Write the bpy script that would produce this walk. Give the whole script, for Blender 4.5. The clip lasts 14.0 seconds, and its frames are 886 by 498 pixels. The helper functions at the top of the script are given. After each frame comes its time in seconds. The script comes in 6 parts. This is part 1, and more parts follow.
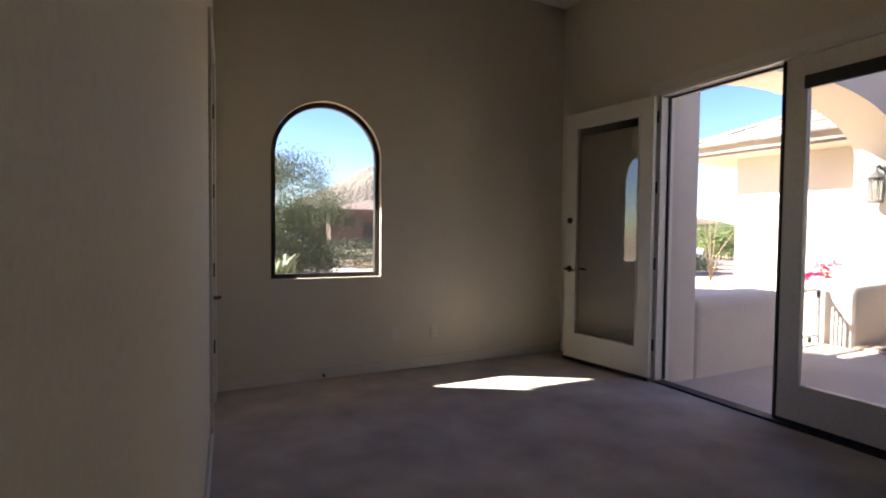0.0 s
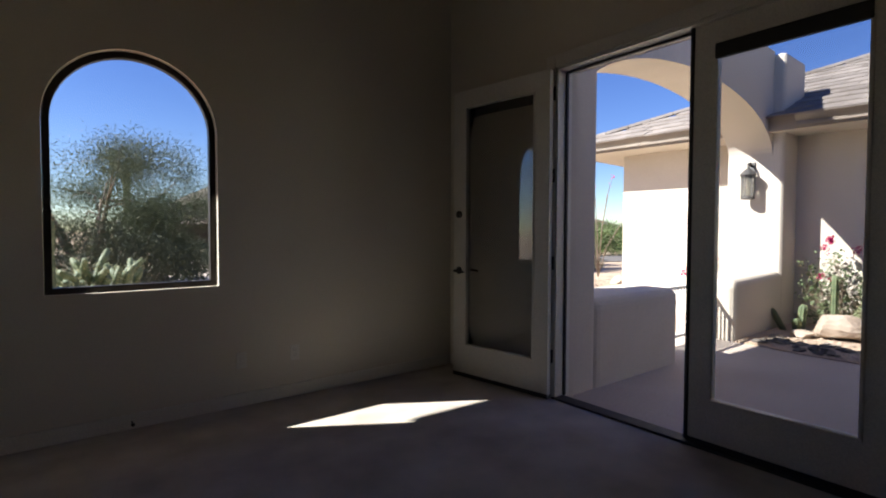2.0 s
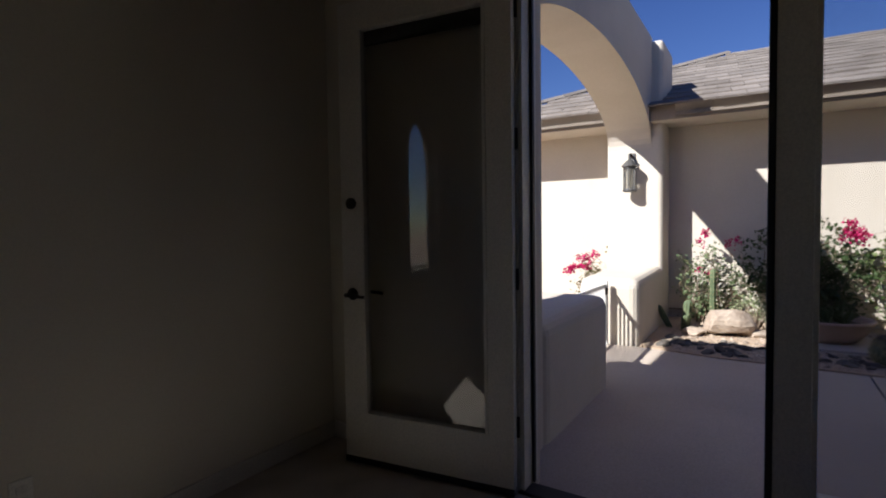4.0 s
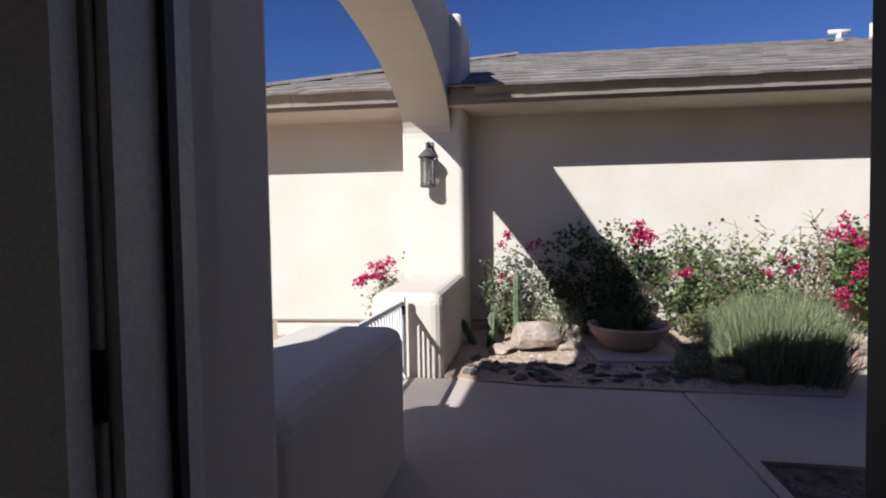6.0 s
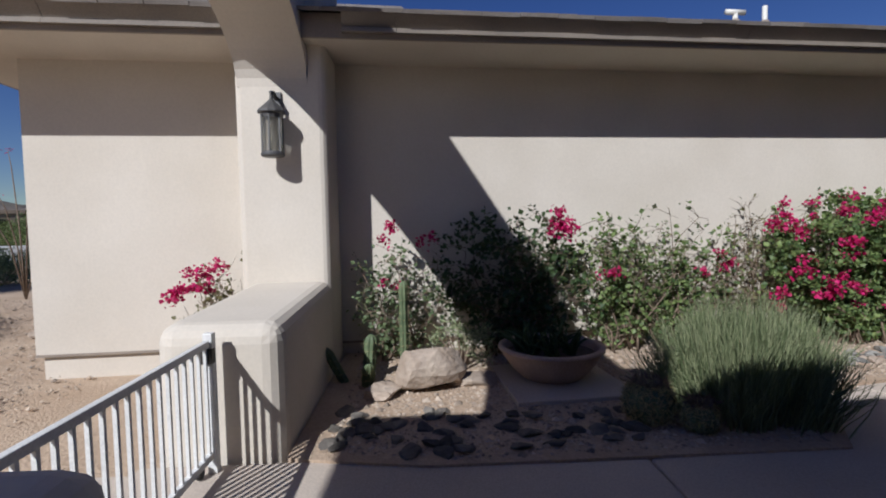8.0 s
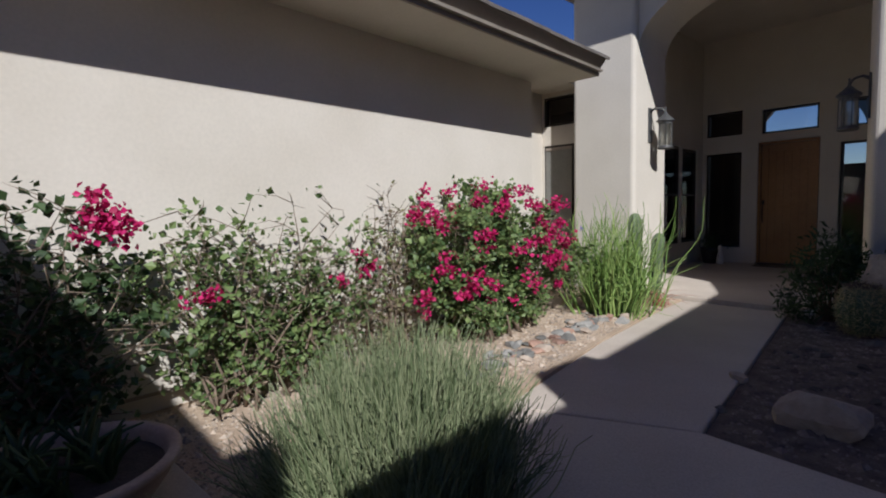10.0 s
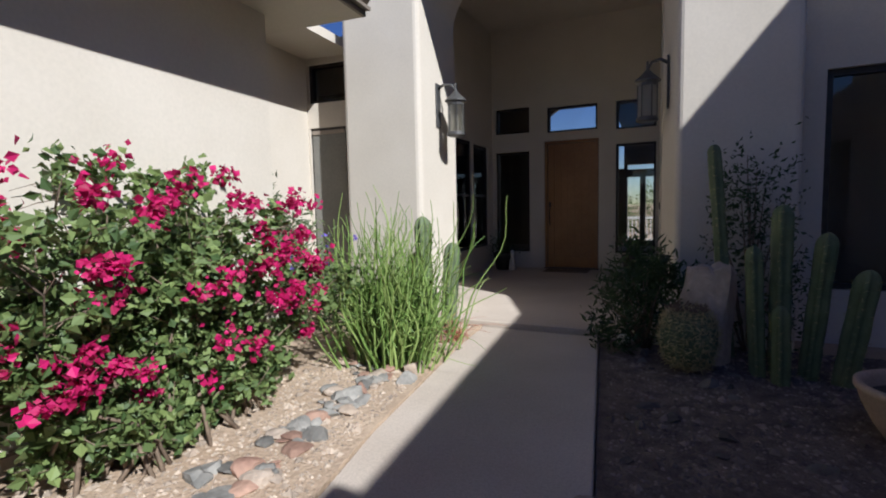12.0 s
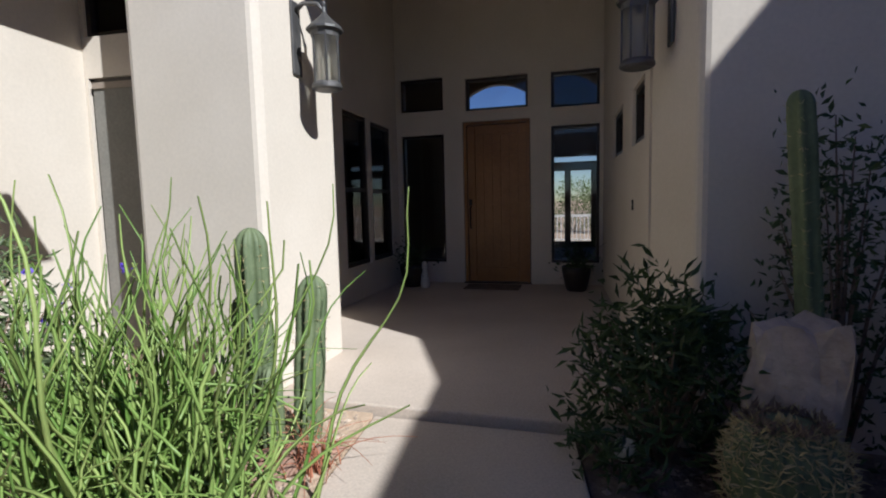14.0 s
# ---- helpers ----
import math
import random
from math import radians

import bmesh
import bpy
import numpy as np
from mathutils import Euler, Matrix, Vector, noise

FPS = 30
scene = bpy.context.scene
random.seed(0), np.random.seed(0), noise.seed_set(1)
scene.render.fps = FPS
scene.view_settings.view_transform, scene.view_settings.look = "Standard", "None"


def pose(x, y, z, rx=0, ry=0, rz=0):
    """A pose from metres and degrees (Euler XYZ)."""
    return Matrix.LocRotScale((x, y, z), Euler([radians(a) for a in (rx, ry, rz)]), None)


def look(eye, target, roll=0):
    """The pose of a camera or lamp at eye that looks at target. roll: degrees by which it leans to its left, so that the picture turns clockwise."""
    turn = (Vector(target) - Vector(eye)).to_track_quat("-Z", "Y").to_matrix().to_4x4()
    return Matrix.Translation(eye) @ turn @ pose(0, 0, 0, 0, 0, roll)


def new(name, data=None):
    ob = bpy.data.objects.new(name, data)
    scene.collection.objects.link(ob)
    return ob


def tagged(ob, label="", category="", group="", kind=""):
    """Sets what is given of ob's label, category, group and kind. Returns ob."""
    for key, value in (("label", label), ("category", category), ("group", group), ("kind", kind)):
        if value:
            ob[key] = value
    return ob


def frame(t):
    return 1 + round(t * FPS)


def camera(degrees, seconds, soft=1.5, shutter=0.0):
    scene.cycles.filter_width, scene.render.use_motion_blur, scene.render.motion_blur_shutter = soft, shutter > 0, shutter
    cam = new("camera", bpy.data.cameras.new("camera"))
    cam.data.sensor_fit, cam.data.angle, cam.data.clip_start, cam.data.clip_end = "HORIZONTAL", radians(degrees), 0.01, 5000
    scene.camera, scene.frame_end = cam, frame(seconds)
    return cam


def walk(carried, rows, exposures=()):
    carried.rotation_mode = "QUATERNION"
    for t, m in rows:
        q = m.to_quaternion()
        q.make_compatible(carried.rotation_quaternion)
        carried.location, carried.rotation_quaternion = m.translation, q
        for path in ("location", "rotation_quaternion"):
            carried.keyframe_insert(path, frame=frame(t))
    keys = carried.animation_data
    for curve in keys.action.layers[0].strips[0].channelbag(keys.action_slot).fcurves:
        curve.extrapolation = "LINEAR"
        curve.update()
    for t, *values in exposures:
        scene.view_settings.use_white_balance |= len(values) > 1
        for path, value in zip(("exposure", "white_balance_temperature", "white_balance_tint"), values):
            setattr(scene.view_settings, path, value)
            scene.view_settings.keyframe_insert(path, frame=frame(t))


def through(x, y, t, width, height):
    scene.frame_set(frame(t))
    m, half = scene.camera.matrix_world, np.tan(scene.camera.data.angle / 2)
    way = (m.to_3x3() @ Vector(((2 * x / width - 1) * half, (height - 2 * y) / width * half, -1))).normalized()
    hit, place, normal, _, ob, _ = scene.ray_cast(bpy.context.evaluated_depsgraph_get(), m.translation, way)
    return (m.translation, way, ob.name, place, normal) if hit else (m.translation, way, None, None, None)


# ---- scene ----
cam = camera(84.0, 14.0, 2.0)
PATH = [
    (0, (0.683, -0.113, 1.271), (1.57, 1.678, 1.203), 0.6),
    (0.5, (0.743, -0.1, 1.235), (1.765, 1.618, 1.182), 0.6),
    (1, (0.9, -0.011, 1.249), (1.987, 1.667, 1.19), 0.4),
    (1.5, (1.071, 0.182, 1.248), (2.217, 1.82, 1.178), 0.3),
    (2, (1.286, 0.469, 1.245), (2.513, 2.047, 1.178), 0.2),
    (2.2, (1.349, 0.62, 1.237), (2.63, 2.155, 1.169), 0.2),
    (4.3, (2.277, 2.029, 1.257), (4.013, 3.018, 1.179), -0.6),
    (4.5, (2.427, 2.108, 1.236), (4.209, 3.013, 1.159), -0.4),
    (5, (2.811, 2.262, 1.24), (4.693, 2.935, 1.158), -0.5),
    (5.5, (3.219, 2.305, 1.231), (5.159, 2.789, 1.158), -0.8),
    (6, (3.611, 2.272, 1.224), (5.577, 2.636, 1.151), -0.9),
    (6.5, (4.007, 2.336, 1.234), (5.987, 2.604, 1.157), -0.8),
    (7, (4.396, 2.333, 1.234), (6.379, 2.585, 1.16), -0.9),
    (7.2, (4.58, 2.345, 1.214), (6.566, 2.576, 1.139), -0.9),
    (9.3, (6.274, 1.894, 1.189), (8.025, 0.938, 1.041), -1.5),
    (9.5, (6.404, 1.723, 1.16), (8.086, 0.651, 1.022), -1.7),
    (10, (6.804, 1.369, 1.151), (8.297, 0.047, 0.998), -1.3),
    (10.5, (7.035, 0.976, 1.153), (8.327, -0.542, 0.989), -1.2),
    (11, (7.271, 0.492, 1.156), (8.399, -1.151, 0.989), -1.1),
    (11.5, (7.527, 0.0, 1.141), (8.514, -1.731, 0.975), -0.8),
    (12, (7.707, -0.566, 1.141), (8.572, -2.362, 0.978), -1.2),
    (12.5, (7.952, -1.084, 1.172), (8.715, -2.925, 1.001), -1.4),
    (13, (8.127, -1.609, 1.158), (8.81, -3.481, 0.986), -1.4),
    (13.5, (8.253, -2.16, 1.163), (8.876, -4.053, 0.985), -1.4),
    (14, (8.369, -2.719, 1.169), (8.906, -4.637, 0.986), -1.4),
]
EXPOSURES = [(0.0, 2.9, 6800, 12), (0.5, 2.52, 6600, 11), (1.0, 2.22, 6450, 10), (1.5, 1.92, 6350, 10), (2.0, 1.65, 6300, 10), (4.3, 0.8, 6150, 11), (5.5, 0.75, 5950, 10), (6.5, 0.15, 5850, 11), (7.2, -0.1, 5780, 11),
             (9.3, 0.0, 5850, 10.5), (11.0, 0.2, 5850, 10), (12.5, 0.45, 5850, 9.5), (14.0, 0.45, 5850, 10)]
walk(cam, [(t, look(eye, target, roll)) for t, eye, target, roll in PATH], EXPOSURES)

# ---- world and sun ----
SUN_TO = Vector((-1.0, 0.6, 0.9)).normalized()
world = bpy.data.worlds.new("world")
scene.world = world
world.use_nodes = True
_nt = world.node_tree
_bg = _nt.nodes["Background"]
_sky = _nt.nodes.new("ShaderNodeTexSky")
_sky.sky_type = "NISHITA"
_sky.sun_disc = False
_sky.sun_elevation = math.asin(SUN_TO.z)
_sky.sun_rotation = math.atan2(SUN_TO.x, SUN_TO.y)
_sky.altitude = 700
_sky.air_density, _sky.dust_density, _sky.ozone_density = 1.0, 0.05, 3.0
_hsv = _nt.nodes.new("ShaderNodeHueSaturation")
_hsv.inputs["Hue"].default_value = 0.521
_hsv.inputs["Saturation"].default_value = 1.22
_hsv.inputs["Value"].default_value = 1.12
_nt.links.new(_sky.outputs[0], _hsv.inputs["Color"])
_nt.links.new(_hsv.outputs[0], _bg.inputs[0])
_bg.inputs[1].default_value = 0.05
sun_data = bpy.data.lights.new("sun", "SUN")
sun_data.energy, sun_data.angle, sun_data.color = 5.0, radians(0.53), (1.0, 0.965, 0.91)
sun = new("sun", sun_data)
sun.matrix_world = look((0, 0, 30), Vector((0, 0, 30)) - SUN_TO)


# ---- materials ----
def nodes_of(name):
    m = bpy.data.materials.new(name)
    m.use_nodes = True
    nt = m.node_tree
    return m, nt, nt.nodes["Principled BSDF"]


def surface(name, c1, c2, scale=4.0, rough=0.8, grain=60.0, bump=0.2, dist=0.004, metal=0.0, vary=0.0, third=None, spec=0.5, island=False, fleck=0.5):
    """Two colours mixed by a broad noise, a fine grain on top, a bump, and a change of value from piece to piece."""
    m, nt, b = nodes_of(name)
    n, l = nt.nodes, nt.links
    tc = n.new("ShaderNodeTexCoord")
    big = n.new("ShaderNodeTexNoise")
    big.inputs["Scale"].default_value, big.inputs["Detail"].default_value = scale, 6
    fine = n.new("ShaderNodeTexNoise")
    fine.inputs["Scale"].default_value, fine.inputs["Detail"].default_value = grain, 4
    geo = n.new("ShaderNodeNewGeometry")
    for t in (big, fine):
        l.new(geo.outputs["Position"], t.inputs["Vector"])
    ramp = n.new("ShaderNodeValToRGB")
    ramp.color_ramp.elements[0].position, ramp.color_ramp.elements[1].position = 0.3, 0.7
    ramp.color_ramp.elements[0].color, ramp.color_ramp.elements[1].color = (*c1, 1), (*c2, 1)
    if third:
        e = ramp.color_ramp.elements.new(0.5)
        e.color = (*third, 1)
    l.new(big.outputs["Fac"], ramp.inputs["Fac"])
    mix = n.new("ShaderNodeMixRGB")
    mix.blend_type = "MULTIPLY"
    mix.inputs["Fac"].default_value = fleck
    fr = n.new("ShaderNodeMapRange")
    fr.inputs["From Min"].default_value, fr.inputs["From Max"].default_value = 0.25, 0.75
    fr.inputs["To Min"].default_value, fr.inputs["To Max"].default_value = 0.65, 1.15
    l.new(fine.outputs["Fac"], fr.inputs["Value"])
    l.new(ramp.outputs["Color"], mix.inputs[1])
    l.new(fr.outputs[0], mix.inputs[2])
    out = mix.outputs[0]
    if vary:
        src = geo.outputs["Random Per Island"]
        if not island:
            src = n.new("ShaderNodeObjectInfo").outputs["Random"]
        vr = n.new("ShaderNodeMapRange")
        vr.inputs["To Min"].default_value, vr.inputs["To Max"].default_value = 1 - vary, 1 + vary
        l.new(src, vr.inputs["Value"])
        mv = n.new("ShaderNodeMixRGB")
        mv.blend_type = "MULTIPLY"
        mv.inputs["Fac"].default_value = 1
        l.new(out, mv.inputs[1])
        l.new(vr.outputs[0], mv.inputs[2])
        out = mv.outputs[0]
    l.new(out, b.inputs["Base Color"])
    b.inputs["Roughness"].default_value, b.inputs["Metallic"].default_value = rough, metal
    b.inputs["Specular IOR Level"].default_value = spec
    if bump:
        bp = n.new("ShaderNodeBump")
        bp.inputs["Strength"].default_value, bp.inputs["Distance"].default_value = bump, dist
        l.new(fine.outputs["Fac"], bp.inputs["Height"])
        l.new(bp.outputs[0], b.inputs["Normal"])
    return m


def glass_mat(name, tint=(1, 1, 1), clear=0.9):
    """A thin pane: clear, with the mirror gloss that Fresnel gives it."""
    m, nt, b = nodes_of(name)
    n, l = nt.nodes, nt.links
    tr, gl, fr, mx = n.new("ShaderNodeBsdfTransparent"), n.new("ShaderNodeBsdfGlossy"), n.new("ShaderNodeFresnel"), n.new("ShaderNodeMixShader")
    tr.inputs[0].default_value = (*[c * clear for c in tint], 1)
    gl.inputs["Roughness"].default_value = 0.0
    fr.inputs["IOR"].default_value = 1.5
    l.new(fr.outputs[0], mx.inputs[0])
    l.new(tr.outputs[0], mx.inputs[1])
    l.new(gl.outputs[0], mx.inputs[2])
    l.new(mx.outputs[0], n["Material Output"].inputs["Surface"])
    return m


STUCCO = surface("stucco", (0.585, 0.525, 0.44), (0.645, 0.585, 0.50), 1.3, 0.95, 42, 0.08, 0.004, spec=0.2, fleck=0.16)
PAINT = surface("cream_wall_paint", (0.64, 0.59, 0.48), (0.68, 0.63, 0.52), 0.9, 0.75, 90, 0.05, 0.002, spec=0.25, fleck=0.15)
CEILING = surface("ceiling_paint", (0.66, 0.63, 0.56), (0.70, 0.67, 0.6), 1.0, 0.8, 90, 0.1, 0.003)
TRIM = surface("white_trim_paint", (0.68, 0.65, 0.57), (0.73, 0.70, 0.62), 3, 0.45, 120, 0.05, 0.001)
CARPET = surface("grey_beige_carpet", (0.43, 0.385, 0.33), (0.67, 0.61, 0.53), 2.6, 1.0, 230, 0.7, 0.008, spec=0.05)
CONCRETE = surface("tan_concrete", (0.49, 0.415, 0.34), (0.57, 0.49, 0.41), 1.2, 0.9, 90, 0.25, 0.003, spec=0.25)
SAND = surface("desert_sand", (0.44, 0.325, 0.225), (0.54, 0.415, 0.30), 1.6, 1.0, 40, 0.8, 0.02, third=(0.47, 0.355, 0.255), spec=0.1)
# brown gravel, darkened further to carry the shade over the right-hand bed
GRAVEL_SHADED = surface("shade_darkened_gravel", (0.12, 0.095, 0.08), (0.24, 0.185, 0.15), 9, 1.0, 55, 0.9, 0.03, spec=0.15)
TILE = surface("roof_tile", (0.185, 0.16, 0.14), (0.27, 0.24, 0.215), 2.2, 0.9, 70, 0.3, 0.004, vary=0.18, spec=0.2)
TILE_ROWS = surface("roof_tile_rows", (0.185, 0.16, 0.14), (0.27, 0.24, 0.215), 2.2, 0.9, 70, 0.3, 0.004, vary=0.18, spec=0.2, island=True)
FASCIA = surface("fascia_paint", (0.25, 0.205, 0.165), (0.31, 0.26, 0.21), 2, 0.7, 80, 0.15, 0.003)
GUTTER = surface("gutter_metal", (0.22, 0.185, 0.15), (0.30, 0.255, 0.205), 2, 0.35, 80, 0.1, 0.002)
BRONZE = surface("dark_bronze_metal", (0.035, 0.03, 0.027), (0.06, 0.052, 0.045), 8, 0.45, 120, 0.1, 0.001, metal=0.6)
BLACK = surface("black_rubber", (0.012, 0.012, 0.012), (0.02, 0.02, 0.02), 8, 0.6, 120, 0.1, 0.001)
GLASS = glass_mat("clear_glass")


# ---- mesh helpers ----
def mesh_of(name, bm, material, smooth=False):
    me = bpy.data.meshes.new(name)
    bmesh.ops.recalc_face_normals(bm, faces=bm.faces)
    bm.to_mesh(me)
    bm.free()
    for m in material if isinstance(material, (list, tuple)) else [material]:
        me.materials.append(m)
    if smooth:
        me.polygons.foreach_set("use_smooth", [True] * len(me.polygons))
    return me


def part(name, bm, material, parent=None, label="", smooth=False, at=None):
    ob = new(name, mesh_of(name, bm, material, smooth))
    if at is not None:
        ob.matrix_basis = at
    if parent is not None:
        ob.parent = parent
    if label:
        ob["label"] = label
    return ob


def thing(name, label, category, at=None, group="", kind=""):
    ob = new(name)
    ob.empty_display_size = 0.1
    if at is not None:
        ob.matrix_basis = at
    return tagged(ob, label, category, group, kind)


def box(bm, x0, y0, z0, x1, y1, z1, bevel=0.0, seg=2):
    v = [bm.verts.new(p) for p in ((x0, y0, z0), (x1, y0, z0), (x1, y1, z0), (x0, y1, z0), (x0, y0, z1), (x1, y0, z1), (x1, y1, z1), (x0, y1, z1))]
    f = [bm.faces.new([v[i] for i in q]) for q in ((0, 3, 2, 1), (4, 5, 6, 7), (0, 1, 5, 4), (1, 2, 6, 5), (2, 3, 7, 6), (3, 0, 4, 7))]
    if bevel:
        es = list({e for a in f for e in a.edges})
        bmesh.ops.bevel(bm, geom=es, offset=bevel, segments=seg, profile=0.5, affect="EDGES")
    return bm


def boxed(*a, **k):
    return box(bmesh.new(), *a, **k)


def prism(bm, pts, h0, h1, axis="z", bevel=0.0, seg=2):
    """A polygon in the plane across axis, drawn out from h0 to h1."""
    def place(p, h):
        return {"z": (p[0], p[1], h), "y": (p[0], h, p[1]), "x": (h, p[0], p[1])}[axis]
    a = [bm.verts.new(place(p, h0)) for p in pts]
    b = [bm.verts.new(place(p, h1)) for p in pts]
    fs = [bm.faces.new(a[::-1]), bm.faces.new(b)]
    n = len(pts)
    fs += [bm.faces.new([a[i], a[(i + 1) % n], b[(i + 1) % n], b[i]]) for i in range(n)]
    if bevel:
        es = list({e for f in fs for e in f.edges})
        bmesh.ops.bevel(bm, geom=es, offset=bevel, segments=seg, profile=0.5, affect="EDGES")
    return bm


def panel(bm, us, low, high, v0, v1, axis="y", caps=(True, True)):
    """A wall slice over the stations us, from low(u) to high(u), between the faces v0 and v1."""
    def place(u, v, z):
        return (u, v, z) if axis == "y" else (v, u, z)
    rows = [[bm.verts.new(place(u, v, f(u))) for v, f in ((v0, low), (v1, low), (v1, high), (v0, high))] for u in us]
    for a, b in zip(rows, rows[1:]):
        for i in range(4):
            bm.faces.new([a[i], b[i], b[(i + 1) % 4], a[(i + 1) % 4]])
    if caps[0]:
        bm.faces.new(rows[0][::-1])
    if caps[1]:
        bm.faces.new(rows[-1])
    return bm


def lathe(bm, profile, seg=24, centre=(0, 0), wave=None):
    """Turns (radius, height) round an upright axis."""
    rings = []
    for r, z in profile:
        rings.append([bm.verts.new((centre[0] + (r * (wave(a) if wave else 1)) * math.cos(a), centre[1] + (r * (wave(a) if wave else 1)) * math.sin(a), z))
                      for a in (2 * math.pi * i / seg for i in range(seg))] if r > 1e-6 else [bm.verts.new((centre[0], centre[1], z))])
    for a, b in zip(rings, rings[1:]):
        for i in range(seg):
            q = [a[i % len(a)], a[(i + 1) % seg % len(a)], b[(i + 1) % seg % len(b)], b[i % len(b)]]
            q = [v for k, v in enumerate(q) if v not in q[:k]]
            if len(q) > 2:
                bm.faces.new(q)
    return bm


def tube(bm, pts, radii, seg=6, cap=True, joint=None):
    """A tapering tube along points, grown from the vertex joint where one is given."""
    pts = [Vector(p) for p in pts]
    rings = []
    side = None
    for i, p in enumerate(pts):
        d = (pts[min(i + 1, len(pts) - 1)] - pts[max(i - 1, 0)]).normalized()
        if side is None:
            side = d.orthogonal().normalized()
        side = (side - d * side.dot(d)).normalized()
        up = d.cross(side)
        r = radii[i] if isinstance(radii, (list, tuple)) else radii
        rings.append([bm.verts.new(p + r * (math.cos(a) * side + math.sin(a) * up)) for a in (2 * math.pi * k / seg for k in range(seg))])
    for a, b in zip(rings, rings[1:]):
        for k in range(seg):
            bm.faces.new([a[k], a[(k + 1) % seg], b[(k + 1) % seg], b[k]])
    if cap:
        bm.faces.new(rings[0][::-1])
        bm.faces.new(rings[-1])
    if joint is not None:
        bm.faces.new([joint, rings[0][0], rings[0][1]])
    return bm


def structure(ob, label="", category=""):
    return tagged(ob, label, category, kind="structure")


def lerp(a, b, t):
    return a + (b - a) * t


# ---- levels and lines of the plan ----
ROOM_X, WIN_Y, CEIL = 4.2, 4.1, 3.66
PATIO = -0.13
WING = pose(10.3, 1.95, 0, 0, 0, 4.6)

def holed(bm, u0, u1, z0, z1, holes, v0, v1, axis):
    """A wall between v0 and v1 with rectangular holes (a, b, low, high), cut by columns."""
    cuts = sorted({u0, u1, *[h[0] for h in holes], *[h[1] for h in holes]})
    for a, b in zip(cuts, cuts[1:]):
        here = sorted((h[2], h[3]) for h in holes if h[0] < (a + b) / 2 < h[1])
        z = z0
        for lo, hi in here + [(z1, z1)]:
            if lo > z:
                if axis == "y":
                    box(bm, a, v0, z, b, v1, lo)
                else:
                    box(bm, v0, a, z, v1, b, lo)
            z = hi
    bmesh.ops.remove_doubles(bm, verts=bm.verts, dist=0.0005)
    return bm


# ---- ground ----
def ground_sheet():
    bm = bmesh.new()
    rings = [0, 3, 6, 10, 16, 26, 45, 90, 200, 600, 2500]
    seg = 64
    cx, cy = 8.0, 4.0
    prev = None
    for r in rings:
        ring = []
        for i in range(seg if r else 1):
            a = 2 * math.pi * i / seg
            x, y = cx + r * math.cos(a), cy + r * math.sin(a)
            rise = 0.06 * noise.noise((x * 0.35, y * 0.35, 0)) * min(1, max(0, (r - 6) / 10)) * (1 if r < 100 else 4)
            ring.append(bm.verts.new((x, y, -0.22 + rise)))
        if prev:
            for i in range(seg):
                q = [prev[i % len(prev)], prev[(i + 1) % seg % len(prev)], ring[(i + 1) % seg], ring[i]]
                bm.faces.new([v for k, v in enumerate(q) if v not in q[:k]])
        prev = ring
    return bm


structure(part("ground", ground_sheet(), SAND, smooth=True), "sandy tan desert ground with fine gravel", "ground")

# the patio, the walk to the entry and the porch
def slab(name, pts, z, thick, label, mat=CONCRETE):
    return structure(part(name, prism(bmesh.new(), pts, z - thick, z, "z", 0.012), mat), label, "pavement")


slab("patio_slab", [(4.45, 1.085), (7.9, 1.085), (7.88, 2.3), (8.02, 3.0), (8.02, 3.9), (4.45, 3.9)], PATIO, 0.2, "tan broom-finished concrete patio slab")
slab("patio_slab", [(4.45, 1.015), (6.7, 1.015), (6.7, -1.42), (7.86, -1.5), (8.86, -1.0), (8.75, -0.65), (7.92, -0.1), (7.9, 1.075), (4.45, 1.075)], PATIO, 0.2, "tan concrete patio slab with a saw-cut joint")
slab("walkway", [(7.87, -1.51), (8.40, -5.44), (9.60, -5.44), (9.53, -4.7), (9.27, -2.84), (8.90, -1.01)], PATIO, 0.2, "tan concrete walk to the entry porch")
slab("outer_walk", [(4.6, 3.91), (8.0, 3.91), (8.0, 5.1), (4.6, 5.1)], PATIO - 0.03, 0.16, "tan concrete walk outside the gate")
slab("porch_slab", [(7.75, -5.46), (10.6, -5.46), (10.6, -6.6), (11.2, -6.6), (11.2, -10.2), (7.75, -10.2)], -0.07, 0.2, "tan concrete porch slab, one low step up")

# planting beds
structure(part("planting_bed", prism(bmesh.new(), [(8.03, 3.1), (7.89, 2.3), (7.91, -0.1), (8.76, -0.66), (8.91, -1.01), (9.28, -2.84), (9.54, -4.7), (9.61, -5.44), (12.4, -5.44), (12.4, -3.0), (10.9, -3.0), (10.3, 3.1)], -0.3, -0.115), SAND), "tan gravel planting bed along the house wall", "planting bed")
structure(part("planting_bed", prism(bmesh.new(), [(4.45, 1.01), (6.69, 1.01), (6.69, -1.43), (7.86, -1.52), (8.39, -5.44), (7.7, -5.6), (4.45, -5.6)], -0.3, -0.15), GRAVEL_SHADED), "brown gravel planting bed with its shade put into the colour", "planting bed")

# ---- the room ----
structure(part("floor", boxed(0.3, -2.6, -0.2, ROOM_X + 0.02, WIN_Y, 0.0), CARPET), "worn grey-beige carpet", "floor")
structure(part("ceiling", boxed(0.1, -2.8, CEIL, ROOM_X + 0.09, WIN_Y + 0.09, CEIL + 0.05), CEILING), "flat off-white painted ceiling", "ceiling")

WX, WR, WSILL, WSPRING = 1.675, 0.47, 0.87, 1.90


def arch_top(c, r, spring):
    return lambda u: spring + math.sqrt(max(0.0, r * r - (u - c) ** 2))


